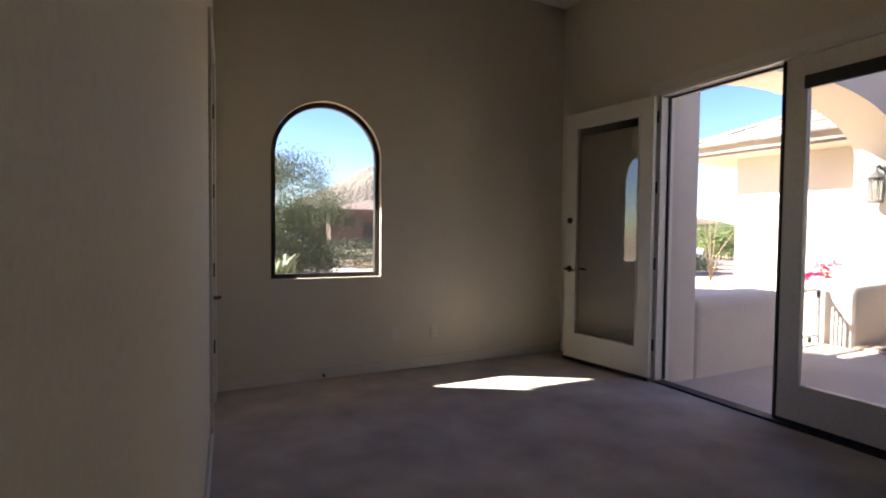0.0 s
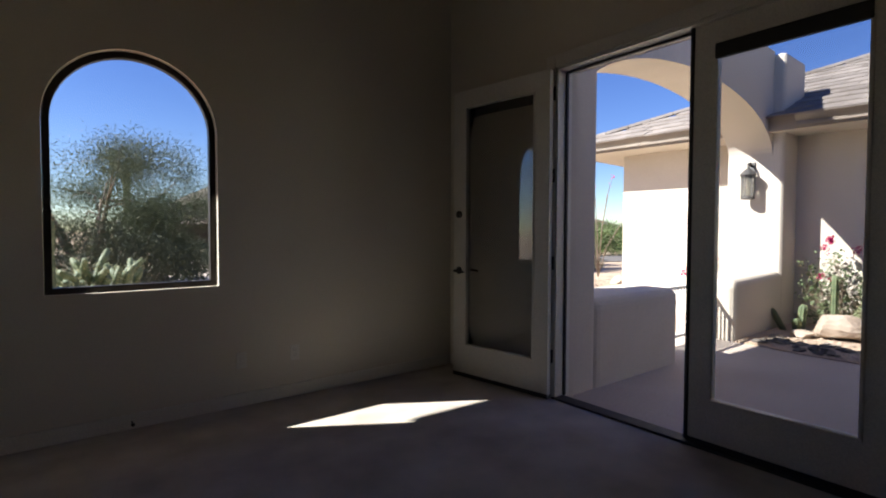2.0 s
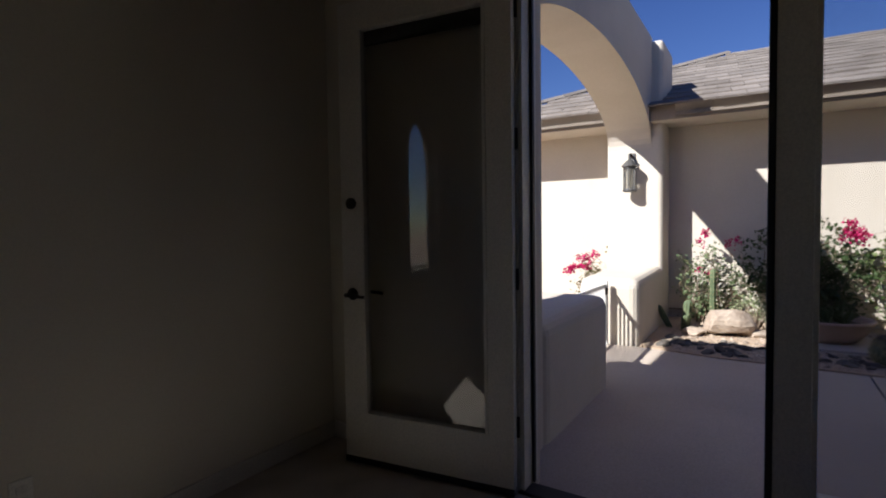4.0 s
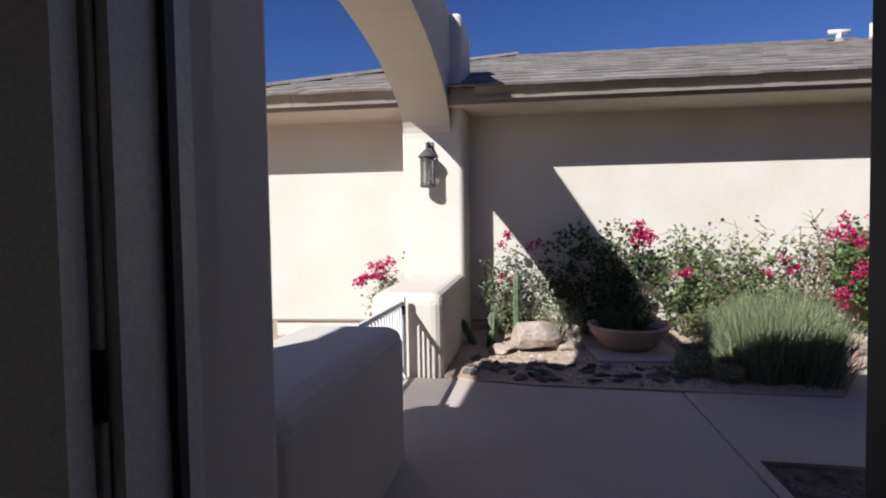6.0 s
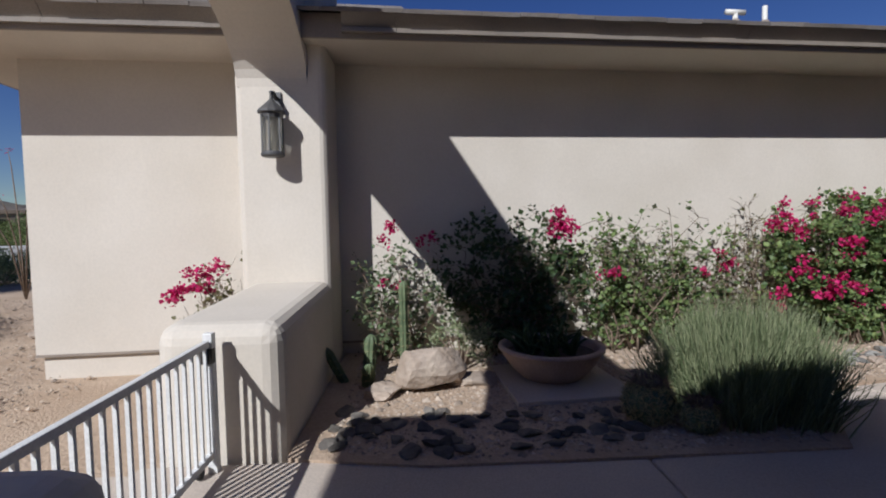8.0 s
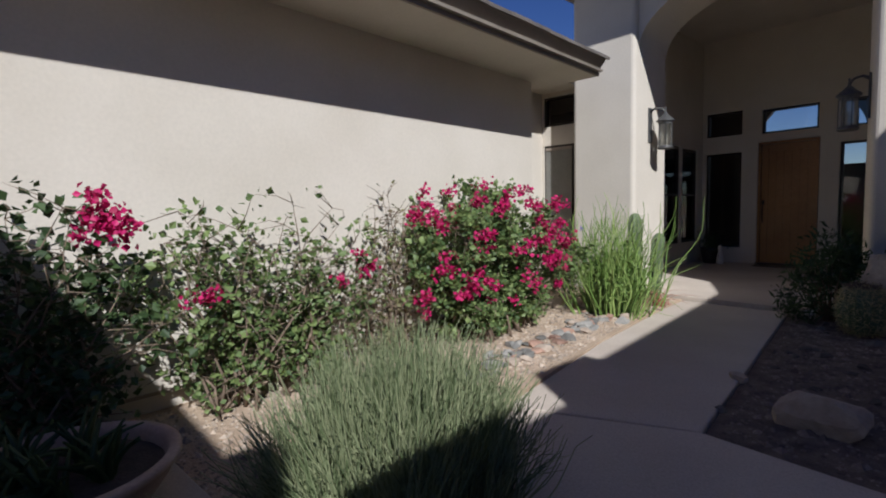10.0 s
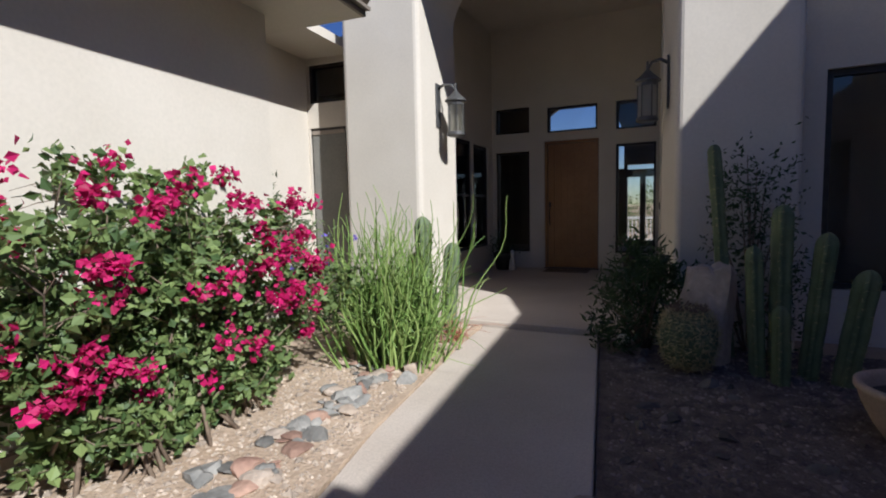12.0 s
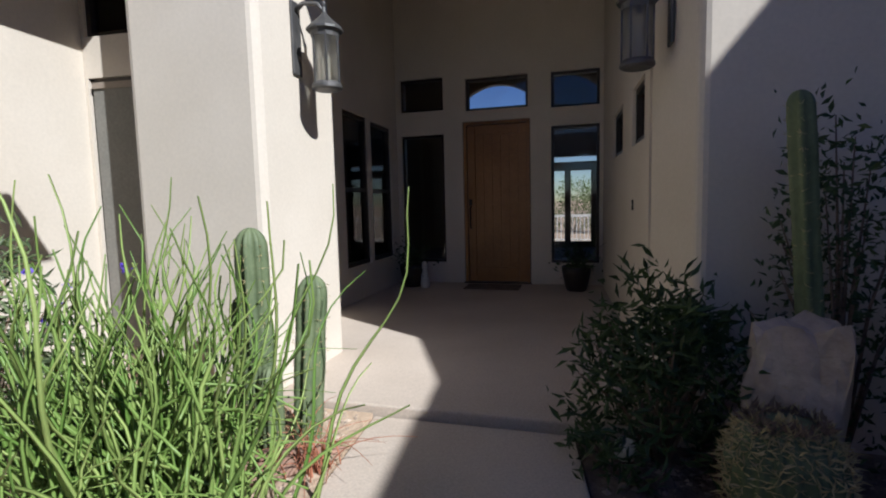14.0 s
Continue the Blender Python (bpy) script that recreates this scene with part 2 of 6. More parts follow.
def arched_wall(x0, x1, y0, y1, c, r, sill, spring, top):
    bm = bmesh.new()
    us = [c - r * math.cos(math.pi * i / 24) for i in range(25)]
    panel(bm, [x0, c - r], lambda u: -0.2, lambda u: top, y0, y1)
    panel(bm, [c + r, x1], lambda u: -0.2, lambda u: top, y0, y1)
    panel(bm, [c - r, c + r], lambda u: -0.2, lambda u: sill, y0, y1)
    panel(bm, us, arch_top(c, r, spring), lambda u: top, y0, y1)
    return bm


structure(part("wall_north", arched_wall(0.5, ROOM_X + 0.25, WIN_Y, WIN_Y + 0.1, WX, WR, WSILL, WSPRING, CEIL), PAINT), "cream painted wall round an arched window", "wall")
structure(part("wall_north_outer", arched_wall(0.2, ROOM_X + 0.25, WIN_Y + 0.1, WIN_Y + 0.15, WX, WR + 0.02, WSILL - 0.02, WSPRING, CEIL - 0.05), STUCCO), "tan stucco outer wall round an arched window", "wall")


def left_x(y):
    return 0.58 + 0.0488 * (y + 0.1)


LEFT = pose(left_x(-2.6), -2.6, 0, 0, 0, -2.79)   # along the left wall: local y runs up the wall


def left_wall():
    bm = bmesh.new()
    box(bm, -0.15, 0, -0.1, 0, 5.69, CEIL + 0.1)
    box(bm, -0.15, 6.43, -0.1, 0, 6.8, CEIL + 0.1)
    box(bm, -0.15, 5.69, 2.45, 0, 6.43, CEIL + 0.1)
    return bm


structure(part("wall_west", left_wall(), PAINT, at=LEFT), "cream painted wall with a narrow closet door", "wall")
structure(part("wall_south", boxed(0.1, -2.8, -0.1, ROOM_X + 0.25, -2.6, CEIL + 0.1), PAINT), "plain cream painted wall", "wall")

DY0, DY1, DTOP = 0.93, 2.86, 2.47


def door_wall(x0, x1, top):
    bm = bmesh.new()
    box(bm, x0, -2.8, -0.2, x1, DY0, top)
    box(bm, x0, DY1, -0.2, x1, WIN_Y + 0.25, top)
    box(bm, x0, DY0, DTOP, x1, DY1, top)
    return bm


structure(part("wall_east", door_wall(ROOM_X, ROOM_X + 0.1, CEIL), PAINT), "cream painted wall round the double doors", "wall")
def court_side():
    """The courtyard side of the room wall, with its stepped and rising top."""
    bm = bmesh.new()
    x0, x1 = ROOM_X + 0.1, ROOM_X + 0.25
    flat = lambda z: (lambda u: z)
    panel(bm, [DY1, WIN_Y + 0.25], flat(-0.2), flat(3.6), x0, x1, "x")
    panel(bm, [1.22, DY1], flat(DTOP), flat(3.64), x0, x1, "x")
    panel(bm, [DY0, 1.22], flat(DTOP), flat(4.1), x0, x1, "x")
    panel(bm, [0.5, DY0], flat(-0.2), flat(4.1), x0, x1, "x")
    panel(bm, [-6.4, -3.0, 0.5], flat(-0.2), lambda u: 3.96 + 0.108 * (0.39 - max(u, -3.0)) + 0.58 * max(0.0, -3.0 - u), x0, x1, "x")
    return bm


structure(part("wall_east_outer", court_side(), STUCCO), "tan stucco courtyard wall round the double doors", "wall")
structure(part("north_eave", prism(bmesh.new(), [(-0.8, WIN_Y + 0.151), (ROOM_X + 0.25, WIN_Y + 0.251), (ROOM_X + 0.25, 5.22), (-0.8, 5.5)], 3.5, 3.6), STUCCO), "deep stucco eave over the arched window", "roof")
structure(part("recess_eave", boxed(0.64, -9.9, 3.19, 3.0, -5.64, 3.3), STUCCO, at=WING), "stucco eave over the recessed wall", "roof")

# baseboards
structure(part("baseboard", boxed(left_x(WIN_Y), WIN_Y - 0.016, 0, ROOM_X, WIN_Y, 0.095, 0.005), TRIM), "white painted baseboard", "baseboard")
structure(part("baseboard", boxed(ROOM_X - 0.016, DY1 + 0.09, 0, ROOM_X, WIN_Y - 0.017, 0.095, 0.005), TRIM), "white painted baseboard", "baseboard")
structure(part("baseboard", boxed(ROOM_X - 0.016, -2.58, 0, ROOM_X, DY0 - 0.09, 0.095, 0.005), TRIM), "white painted baseboard", "baseboard")
structure(part("baseboard", boxed(0, 0.02, 0, 0.016, 5.6, 0.095, 0.005), TRIM, at=LEFT), "white painted baseboard", "baseboard")

# ---- house wing ----
EAVE_X, EAVE_Z = -0.69, 2.73
wing_walls = bmesh.new()
box(wing_walls, 0, -5.63, 0.02, 6.0, 3.98, 2.75)
structure(part("wall_wing", wing_walls, STUCCO, at=WING), "smooth tan stucco wall of the house wing", "wall")
structure(part("wing_footing", boxed(0.03, -5.55, -0.3, 5.9, 3.93, 0.018), STUCCO, at=WING), "stucco footing below the weep screed", "wall")
structure(part("weep_screed", boxed(-0.012, -5.6, 0.0, 0.03, 3.98, 0.022), FASCIA, at=WING), "thin metal weep screed strip", "trim")
# soffit, fascia, gutter
structure(part("soffit", prism(bmesh.new(), [(EAVE_X, -6.0), (0.3, -6.0), (0.3, 3.9), (6.4, 3.9), (6.4, 4.68), (EAVE_X, 4.68)], EAVE_Z, EAVE_Z + 0.03), STUCCO, at=WING), "tan stucco eave soffit", "soffit")
structure(part("fascia", boxed(EAVE_X - 0.03, 4.682, EAVE_Z - 0.002, 6.4, 4.71, EAVE_Z + 0.2, 0.004), FASCIA, at=WING), "tan painted fascia board", "fascia")
structure(part("fascia", boxed(EAVE_X - 0.03, -6.0, EAVE_Z - 0.002, EAVE_X - 0.002, 4.7, EAVE_Z + 0.2, 0.004), FASCIA, at=WING), "tan painted fascia board", "fascia")


def roof_deck():
    bm = bmesh.new()
    e, z, s = EAVE_X - 0.06, EAVE_Z + 0.185, 0.42
    v = [bm.verts.new(p) for p in ((e, -6.0, z), (e, 4.76, z), (e + 4.5, 0.26, z + 4.5 * s), (e + 4.5, -6.0, z + 4.5 * s), (e + 9, 4.76, z), (e + 9, -6.0, z))]
    for q in ((0, 1, 2, 3), (1, 4, 2), (2, 4, 5, 3), (0, 3, 5)):
        bm.faces.new([v[i] for i in q])
    return bm


structure(part("roof_wing", roof_deck(), TILE, at=WING), "grey-brown flat concrete tile roof", "roof")

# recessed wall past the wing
# darkness of the unlit rooms behind the windows, put into their colour
ROOM_SHADE = surface("room_shade_colour", (0.20, 0.175, 0.14), (0.23, 0.2, 0.16), 1, 0.8, 80, 0.1, 0.003)
structure(part("wall_recess", holed(bmesh.new(), -8.3, -5.0, -0.2, 3.3, [(-7.24, -6.2, 0.7, 2.32)], 1.38, 1.62, "x"), STUCCO, at=WING), "tan stucco recessed wall", "wall")

structure(part("wall_recess_back", boxed(3.0, -8.3, -0.3, 3.2, -5.635, 3.3), ROOM_SHADE, at=WING), "dim room behind the recessed window", "wall")
structure(part("wall_side_door", holed(bmesh.new(), 0.28, 1.378, -0.2, 3.3, [(0.42, 1.345, -0.06, 2.27), (0.42, 1.345, 2.6, 3.11)], -8.28, -8.05, "y"), STUCCO, at=WING), "tan stucco wall round the side door", "wall")

# ---- arch, pillar and low walls of the court ----
AY0, AY1 = 3.27, 3.87


def court_arch():
    bm = bmesh.new()
    a, b, spring, rise = 5.0, 9.66, 2.38, 0.8
    c, h = (a + b) / 2, (b - a) / 2
    us = [c - h * math.cos(math.pi * i / 36) for i in range(37)]
    panel(bm, us, lambda u: spring + rise * math.sqrt(max(0, 1 - ((u - c) / h) ** 2)), lambda u: 3.93, AY0, AY1)
    return bm


structure(part("court_arch", court_arch(), STUCCO), "tan stucco arch over the courtyard gate", "arch")
structure(part("arch_pier", boxed(4.452, 3.05, -0.3, 5.0, 3.9, 3.93, 0.04, 3), STUCCO), "thick tan stucco pier beside the doors", "pier")
structure(part("lantern_pillar", boxed(9.66, 3.12, -0.3, 10.5, 3.9, 3.9, 0.06, 3), STUCCO), "tan stucco pillar with rounded corners", "pillar")
structure(part("low_wall", boxed(4.96, 3.04, -0.3, 6.48, 3.7, 0.665, 0.1, 4), STUCCO), "low tan stucco wall with a rounded top", "low wall")
structure(part("low_wall", prism(bmesh.new(), [(8.05, -0.3), (9.72, -0.3), (9.72, 0.70), (8.05, 0.645)], 3.11, 3.82, "y", 0.11, 4), STUCCO), "low tan stucco wall with a rounded top", "low wall")

# ---- entry porch ----
structure(part("column_left", boxed(10.33, -6.5, -0.3, 11.36, -5.48, 4.4, 0.06, 3), STUCCO), "square tan stucco porch column", "column")
structure(part("column_right", prism(bmesh.new(), [(6.77, -6.5), (7.9, -6.5), (7.745, -5.72), (6.77, -5.72)], -0.3, 4.4, "z", 0.05, 3), STUCCO), "square tan stucco porch column", "column")


def entry_arch():
    bm = bmesh.new()
    a, b = 7.78, 10.33
    c, h = (a + b) / 2, (b - a) / 2
    us = [c - h * math.cos(math.pi * i / 36) for i in range(37)]
    panel(bm, us, lambda u: 3.42 + 0.72 * math.sqrt(max(0, 1 - ((u - c) / h) ** 2)), lambda u: 4.74, -6.46, -5.6)
    box(bm, 6.77, -6.5, 4.4, 7.78, -5.72, 4.74)
    box(bm, 10.33, -6.5, 4.4, 11.36, -5.48, 4.74)
    return bm


structure(part("entry_arch", entry_arch(), STUCCO), "tan stucco arch over the entry porch", "arch")


ENTRY_Y = -10.17
ENTRY_HOLES = [(9.08, 10.10, -0.2, 2.40), (9.11, 10.05, 2.56, 3.04), (10.40, 11.10, 0.25, 2.24), (10.40, 11.10, 2.60, 3.10), (8.10, 8.78, 0.25, 2.26), (8.10, 8.78, 2.52, 3.03)]
LEFT_HOLES = [(-9.04, -8.3, 0.38, 2.36), (-9.9, -9.14, 0.38, 2.33)]
RIGHT_HOLES = [(-0.86, -0.22, 1.62, 2.1), (-2.42, -1.5, 1.64, 2.12)]
PORCH_RIGHT = pose(7.9, -6.5, 0, 0, 0, 2.34)   # along the porch's right wall: local y runs out of the porch
structure(part("wall_entry", holed(bmesh.new(), 7.7, 11.4, -0.3, 4.6, ENTRY_HOLES, ENTRY_Y - 0.22, ENTRY_Y, "y"), STUCCO), "tan stucco wall round the front door", "wall")
structure(part("wall_porch_left", holed(bmesh.new(), ENTRY_Y, -6.5, -0.3, 4.6, LEFT_HOLES, 11.17, 11.4, "x"), STUCCO), "tan stucco side wall of the porch with tall windows", "wall")
structure(part("wall_porch_right", holed(bmesh.new(), -3.66, -0.002, -0.3, 4.6, RIGHT_HOLES, -0.24, 0, "x"), STUCCO, at=PORCH_RIGHT), "tan stucco side wall of the porch with small high windows", "wall")
# hall behind the front door, with its far openings
HALL_HOLES = [(7.3, 7.96, 0.1, 1.95), (8.1, 8.61, 0.1, 1.95), (8.76, 9.11, 0.1, 1.95), (7.3, 9.11, 2.17, 2.31)]
# the hall takes the same colour, darkened to look unlit
HALL = ROOM_SHADE
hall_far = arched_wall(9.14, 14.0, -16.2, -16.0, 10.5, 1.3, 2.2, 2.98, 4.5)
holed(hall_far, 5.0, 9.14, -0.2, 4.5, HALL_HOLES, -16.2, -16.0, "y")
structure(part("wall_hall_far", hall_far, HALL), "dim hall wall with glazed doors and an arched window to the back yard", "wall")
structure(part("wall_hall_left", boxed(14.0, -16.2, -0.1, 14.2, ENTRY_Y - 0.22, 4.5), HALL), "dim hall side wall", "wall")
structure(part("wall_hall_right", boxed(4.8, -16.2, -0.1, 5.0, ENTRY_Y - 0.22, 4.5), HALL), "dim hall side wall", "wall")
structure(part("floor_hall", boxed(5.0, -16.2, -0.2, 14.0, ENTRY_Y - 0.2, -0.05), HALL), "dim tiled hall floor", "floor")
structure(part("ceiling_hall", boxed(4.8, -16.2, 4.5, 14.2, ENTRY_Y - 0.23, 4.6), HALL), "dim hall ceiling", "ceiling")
structure(part("wall_hall_front", holed(bmesh.new(), 4.8, 14.2, -0.1, 4.6, [(7.7, 11.4, -0.1, 4.6)], ENTRY_Y - 0.22, ENTRY_Y - 0.05, "y"), STUCCO), "tan stucco house front beside the porch", "wall")
# the dark wing right of the porch
structure(part("wall_right_wing", holed(bmesh.new(), 4.2, 6.76, -0.3, 5.0, [(4.9, 6.5, 0.3, 2.35)], -6.5, -6.3, "y"), STUCCO), "shaded tan stucco wall with a dark window", "wall")
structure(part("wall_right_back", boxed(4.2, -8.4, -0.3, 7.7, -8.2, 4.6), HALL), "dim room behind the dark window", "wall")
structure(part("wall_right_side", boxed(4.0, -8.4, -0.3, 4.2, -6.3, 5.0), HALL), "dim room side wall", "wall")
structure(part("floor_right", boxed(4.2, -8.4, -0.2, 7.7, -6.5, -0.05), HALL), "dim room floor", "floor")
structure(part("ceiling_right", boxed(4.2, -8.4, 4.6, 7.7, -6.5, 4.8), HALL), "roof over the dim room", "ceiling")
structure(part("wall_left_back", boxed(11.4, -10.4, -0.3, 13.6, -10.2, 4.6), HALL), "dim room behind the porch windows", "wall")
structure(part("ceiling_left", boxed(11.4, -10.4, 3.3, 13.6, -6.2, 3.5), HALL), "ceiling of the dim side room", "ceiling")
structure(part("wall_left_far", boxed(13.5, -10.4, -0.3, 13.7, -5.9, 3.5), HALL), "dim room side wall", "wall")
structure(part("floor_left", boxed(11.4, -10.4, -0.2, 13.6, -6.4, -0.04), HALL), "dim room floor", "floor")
structure(part("porch_ceiling", boxed(7.5, -10.42, 4.6, 11.4, -6.6, 4.74), STUCCO), "tan stucco porch ceiling", "ceiling")
structure(part("entry_roof", boxed(6.2, -11, 4.75, 11.95, -4.72, 5.0), FASCIA), "overhanging entry roof edge", "roof")

# ---- window and doors of the room ----
def leaf_frame(bm, w, h, t, stile, top, bottom):
    """A door leaf's frame from x=0 to w, y=0 to t, with one large opening."""
    box(bm, 0, 0, 0, stile, t, h)
    box(bm, w - stile, 0, 0, w, t, h)
    box(bm, stile, 0, 0, w - stile, t, bottom)
    box(bm, stile, 0, h - top, w - stile, t, h)
    return bm


def lever(parent, at, side=1, mat=None):
    """A rosette with a curved lever handle; y points out of the door."""
    mat = mat or BRONZE
    handle = part("lever_handle", lathe(bmesh.new(), [(0, 0), (0.03, 0), (0.033, 0.004), (0.03, 0.012), (0.012, 0.016), (0.011, 0.068), (0, 0.068)], 20), mat, parent, "dark bronze lever handle", True, at @ pose(0, 0, 0, -90, 0, 0))
    bm = tube(bmesh.new(), [(0, 0.06, 0), (side * 0.02, 0.07, 0), (side * 0.06, 0.071, -0.003), (side * 0.11, 0.064, -0.006)], [0.011, 0.010, 0.009, 0.008], 8)
    part("lever", bm, mat, handle, smooth=True, at=pose(0, 0, 0, 90, 0, 0))
    return handle


def glazed_leaf(label, at, handle_side, blind=True):
    leaf = thing("french_door", label, "door", at, "double doors to the courtyard")
    w, h, t = 0.945, 2.42, 0.045
    part("leaf_frame", leaf_frame(bmesh.new(), w, h, t, 0.125, 0.13, 0.25), TRIM, leaf)
    for z0, z1, x0, x1 in ((0.25, 0.268, 0.125, w - 0.125), (h - 0.148, h - 0.13, 0.125, w - 0.125), (0.268, h - 0.148, 0.125, 0.143), (0.268, h - 0.148, w - 0.143, w - 0.125)):
        part("glazing_bead", boxed(x0, -0.006, z0, x1, t + 0.006, z1, 0.004), TRIM, leaf)
    pane = part("pane", boxed(0.13, t / 2 - 0.003, 0.255, w - 0.13, t / 2 + 0.003, h - 0.135), GLASS, leaf)
    pane.visible_shadow = False
    part("blind_headrail", boxed(0.13, -0.02, h - 0.215, w - 0.13, 0.012, h - 0.13, 0.006), BLACK, leaf, "dark raised blind")
    part("door_sweep", boxed(0, -0.004, -0.012, w, t + 0.004, 0.02), BLACK, leaf, "black rubber sweep")
    return leaf


# closed leaf: local x runs along -y of the room wall, local y points to the court
closed = glazed_leaf("closed white French door leaf with one tall pane", pose(ROOM_X + 0.02, 1.872, 0.02, 0, 0, -90), 1)
for z in (0.25, 0.95, 1.6, 2.2):
    part("hinge", lathe(bmesh.new(), [(0, 0), (0.009, 0), (0.009, 0.1), (0, 0.1)], 10), BRONZE, closed, "bronze hinge", True, pose(0.948, -0.004, z))
part("astragal", boxed(-0.012, -0.006, 0, 0.012, 0.055, 2.42, 0.004), BLACK, closed, "dark weatherstrip astragal")
# open leaf, swung inwards nearly flat on the wall
opened = glazed_leaf("open white French door leaf folded back to the wall", pose(ROOM_X - 0.03, 2.86, 0.02, 0, 0, 98.5), -1)
lever(opened, pose(0.88, 0.045, 0.9), -1)
lever(opened, pose(0.88, 0, 0.9, 0, 0, 180), 1)
dead = part("deadbolt", lathe(bmesh.new(), [(0, 0), (0.03, 0), (0.03, 0.012), (0.02, 0.018), (0, 0.018)], 20), BRONZE, opened, "bronze deadbolt", True, pose(0.88, 0.045, 1.38, -90, 0, 0))
part("thumb_turn", boxed(-0.006, -0.02, 0.016, 0.006, 0.02, 0.034, 0.003), BRONZE, dead)
for z in (0.25, 0.95, 1.6, 2.2):
    part("hinge", lathe(bmesh.new(), [(0, 0), (0.009, 0), (0.009, 0.1), (0, 0.1)], 10), BRONZE, opened, "bronze hinge", True, pose(-0.004, -0.008, z))

frame_ob = thing("door_frame", "white painted frame of the double doors with dark weatherstrip", "door frame", kind="structure")
part("jamb", boxed(ROOM_X - 0.012, DY1 - 0.03, 0, ROOM_X + 0.15, DY1 + 0.002, DTOP), TRIM, frame_ob)
part("jamb", boxed(ROOM_X - 0.012, DY0 - 0.002, 0, ROOM_X + 0.15, DY0 + 0.01, DTOP), TRIM, frame_ob)
part("head", boxed(ROOM_X - 0.012, DY0, DTOP - 0.028, ROOM_X + 0.15, DY1, DTOP + 0.002), TRIM, frame_ob)
for a, b, z0, z1 in ((DY1 - 0.01, DY1 + 0.075, 0, DTOP + 0.08), (DY0 - 0.075, DY0 + 0.002, 0, DTOP + 0.08), (DY0 + 0.003, DY1 - 0.011, DTOP - 0.012, DTOP + 0.08)):
    part("casing", boxed(ROOM_X - 0.024, a, z0, ROOM_X - 0.0125, b, z1, 0.004), TRIM, frame_ob)
part("weatherstrip", boxed(ROOM_X + 0.075, DY1 - 0.045, 0.02, ROOM_X + 0.095, DY1 - 0.031, DTOP - 0.03), BLACK, frame_ob, "black weatherstrip")
part("weatherstrip", boxed(ROOM_X + 0.075, DY0 + 0.02, DTOP - 0.044, ROOM_X + 0.095, DY1 - 0.046, DTOP - 0.029), BLACK, frame_ob, "black weatherstrip")
part("threshold", boxed(ROOM_X - 0.025, DY0, -0.14, ROOM_X + 0.085, DY1, 0.016, 0.006), BLACK, frame_ob, "dark threshold strip")
part("outer_sill", boxed(ROOM_X + 0.086, DY0, -0.3, ROOM_X + 0.27, DY1, -0.06, 0.01), CONCRETE, frame_ob, "tan concrete sill")

# arched window
win = thing("window_1", "arched window with a dark bronze frame", "window", kind="structure")


def arch_ring(bm, r0, r1, y0, y1, c, sill, spring):
    """A frame that follows sill, sides and arch."""
    def ring(r, s):
        return [(c - r, s), (c + r, s)] + [(c + r * math.cos(math.pi * i / 24), spring + r * math.sin(math.pi * i / 24)) for i in range(25)]
    a, b = ring(r0, sill), ring(r1, sill + (r0 - r1))
    n = len(a)
    vs = [[bm.verts.new((p[0], y, p[1])) for p in q] for q, y in ((a, y0), (b, y0), (b, y1), (a, y1))]
    for k in range(4):
        for i in range(n):
            bm.faces.new([vs[k][i], vs[k][(i + 1) % n], vs[(k + 1) % 4][(i + 1) % n], vs[(k + 1) % 4][i]])
    return bm


part("window_frame", arch_ring(bmesh.new(), WR - 0.002, WR - 0.04, WIN_Y + 0.05, WIN_Y + 0.098, WX, WSILL, WSPRING), BRONZE, win)
bm = bmesh.new()
r = WR - 0.03
bm.faces.new([bm.verts.new(p) for p in [(WX - r, WIN_Y + 0.075, WSILL + 0.03), (WX + r, WIN_Y + 0.075, WSILL + 0.03)] + [(WX + r * math.cos(math.pi * i / 24), WIN_Y + 0.075, WSPRING + r * math.sin(math.pi * i / 24)) for i in range(25)]])
pane = part("pane", bm, GLASS, win)
pane.visible_shadow = False

# closet door on the left wall
closet = thing("closet_door", "closed white painted closet door with a bronze lever", "door", LEFT)
part("leaf", boxed(-0.06, 5.70, 0.012, -0.015, 6.42, 2.44), TRIM, closet)
for y0, y1, z0, z1 in ((5.78, 6.34, 0.25, 1.0), (5.78, 6.34, 1.14, 2.3)):
    bm = bmesh.new()
    box(bm, -0.016, y0, z0, -0.009, y1, z1, 0.006)
    part("raised_panel", bm, TRIM, closet)
for y0, y1, z0, z1 in ((5.61, 5.69, 0, 2.53), (6.43, 6.51, 0, 2.53), (5.69, 6.43, 2.45, 2.53)):
    part("casing", boxed(0.001, y0, z0, 0.02, y1, z1, 0.004), TRIM, closet)
for z in (0.37, 0.93, 1.5, 2.07):
    part("hinge", boxed(-0.012, 6.415, z, 0.012, 6.435, z + 0.1, 0.004), BRONZE, closet, "dark bronze hinge")
lever(closet, pose(-0.014, 5.765, 0.86, 0, 0, -90), -1)
structure(part("closet_back", boxed(-0.9, 5.4, -0.1, -0.75, 6.9, CEIL), PAINT, at=LEFT), "plain closet wall", "wall")
stop = thing("door_stop", "small dark door stop on the baseboard", "door stop", pose(1.62, WIN_Y - 0.016, 0.05))
part("stop_rod", tube(bmesh.new(), [(0, 0, 0), (0, -0.06, 0)], 0.005, 8), BRONZE, stop)
part("stop_tip", tube(bmesh.new(), [(0, -0.06, 0), (0, -0.075, 0)], 0.011, 10), BLACK, stop)


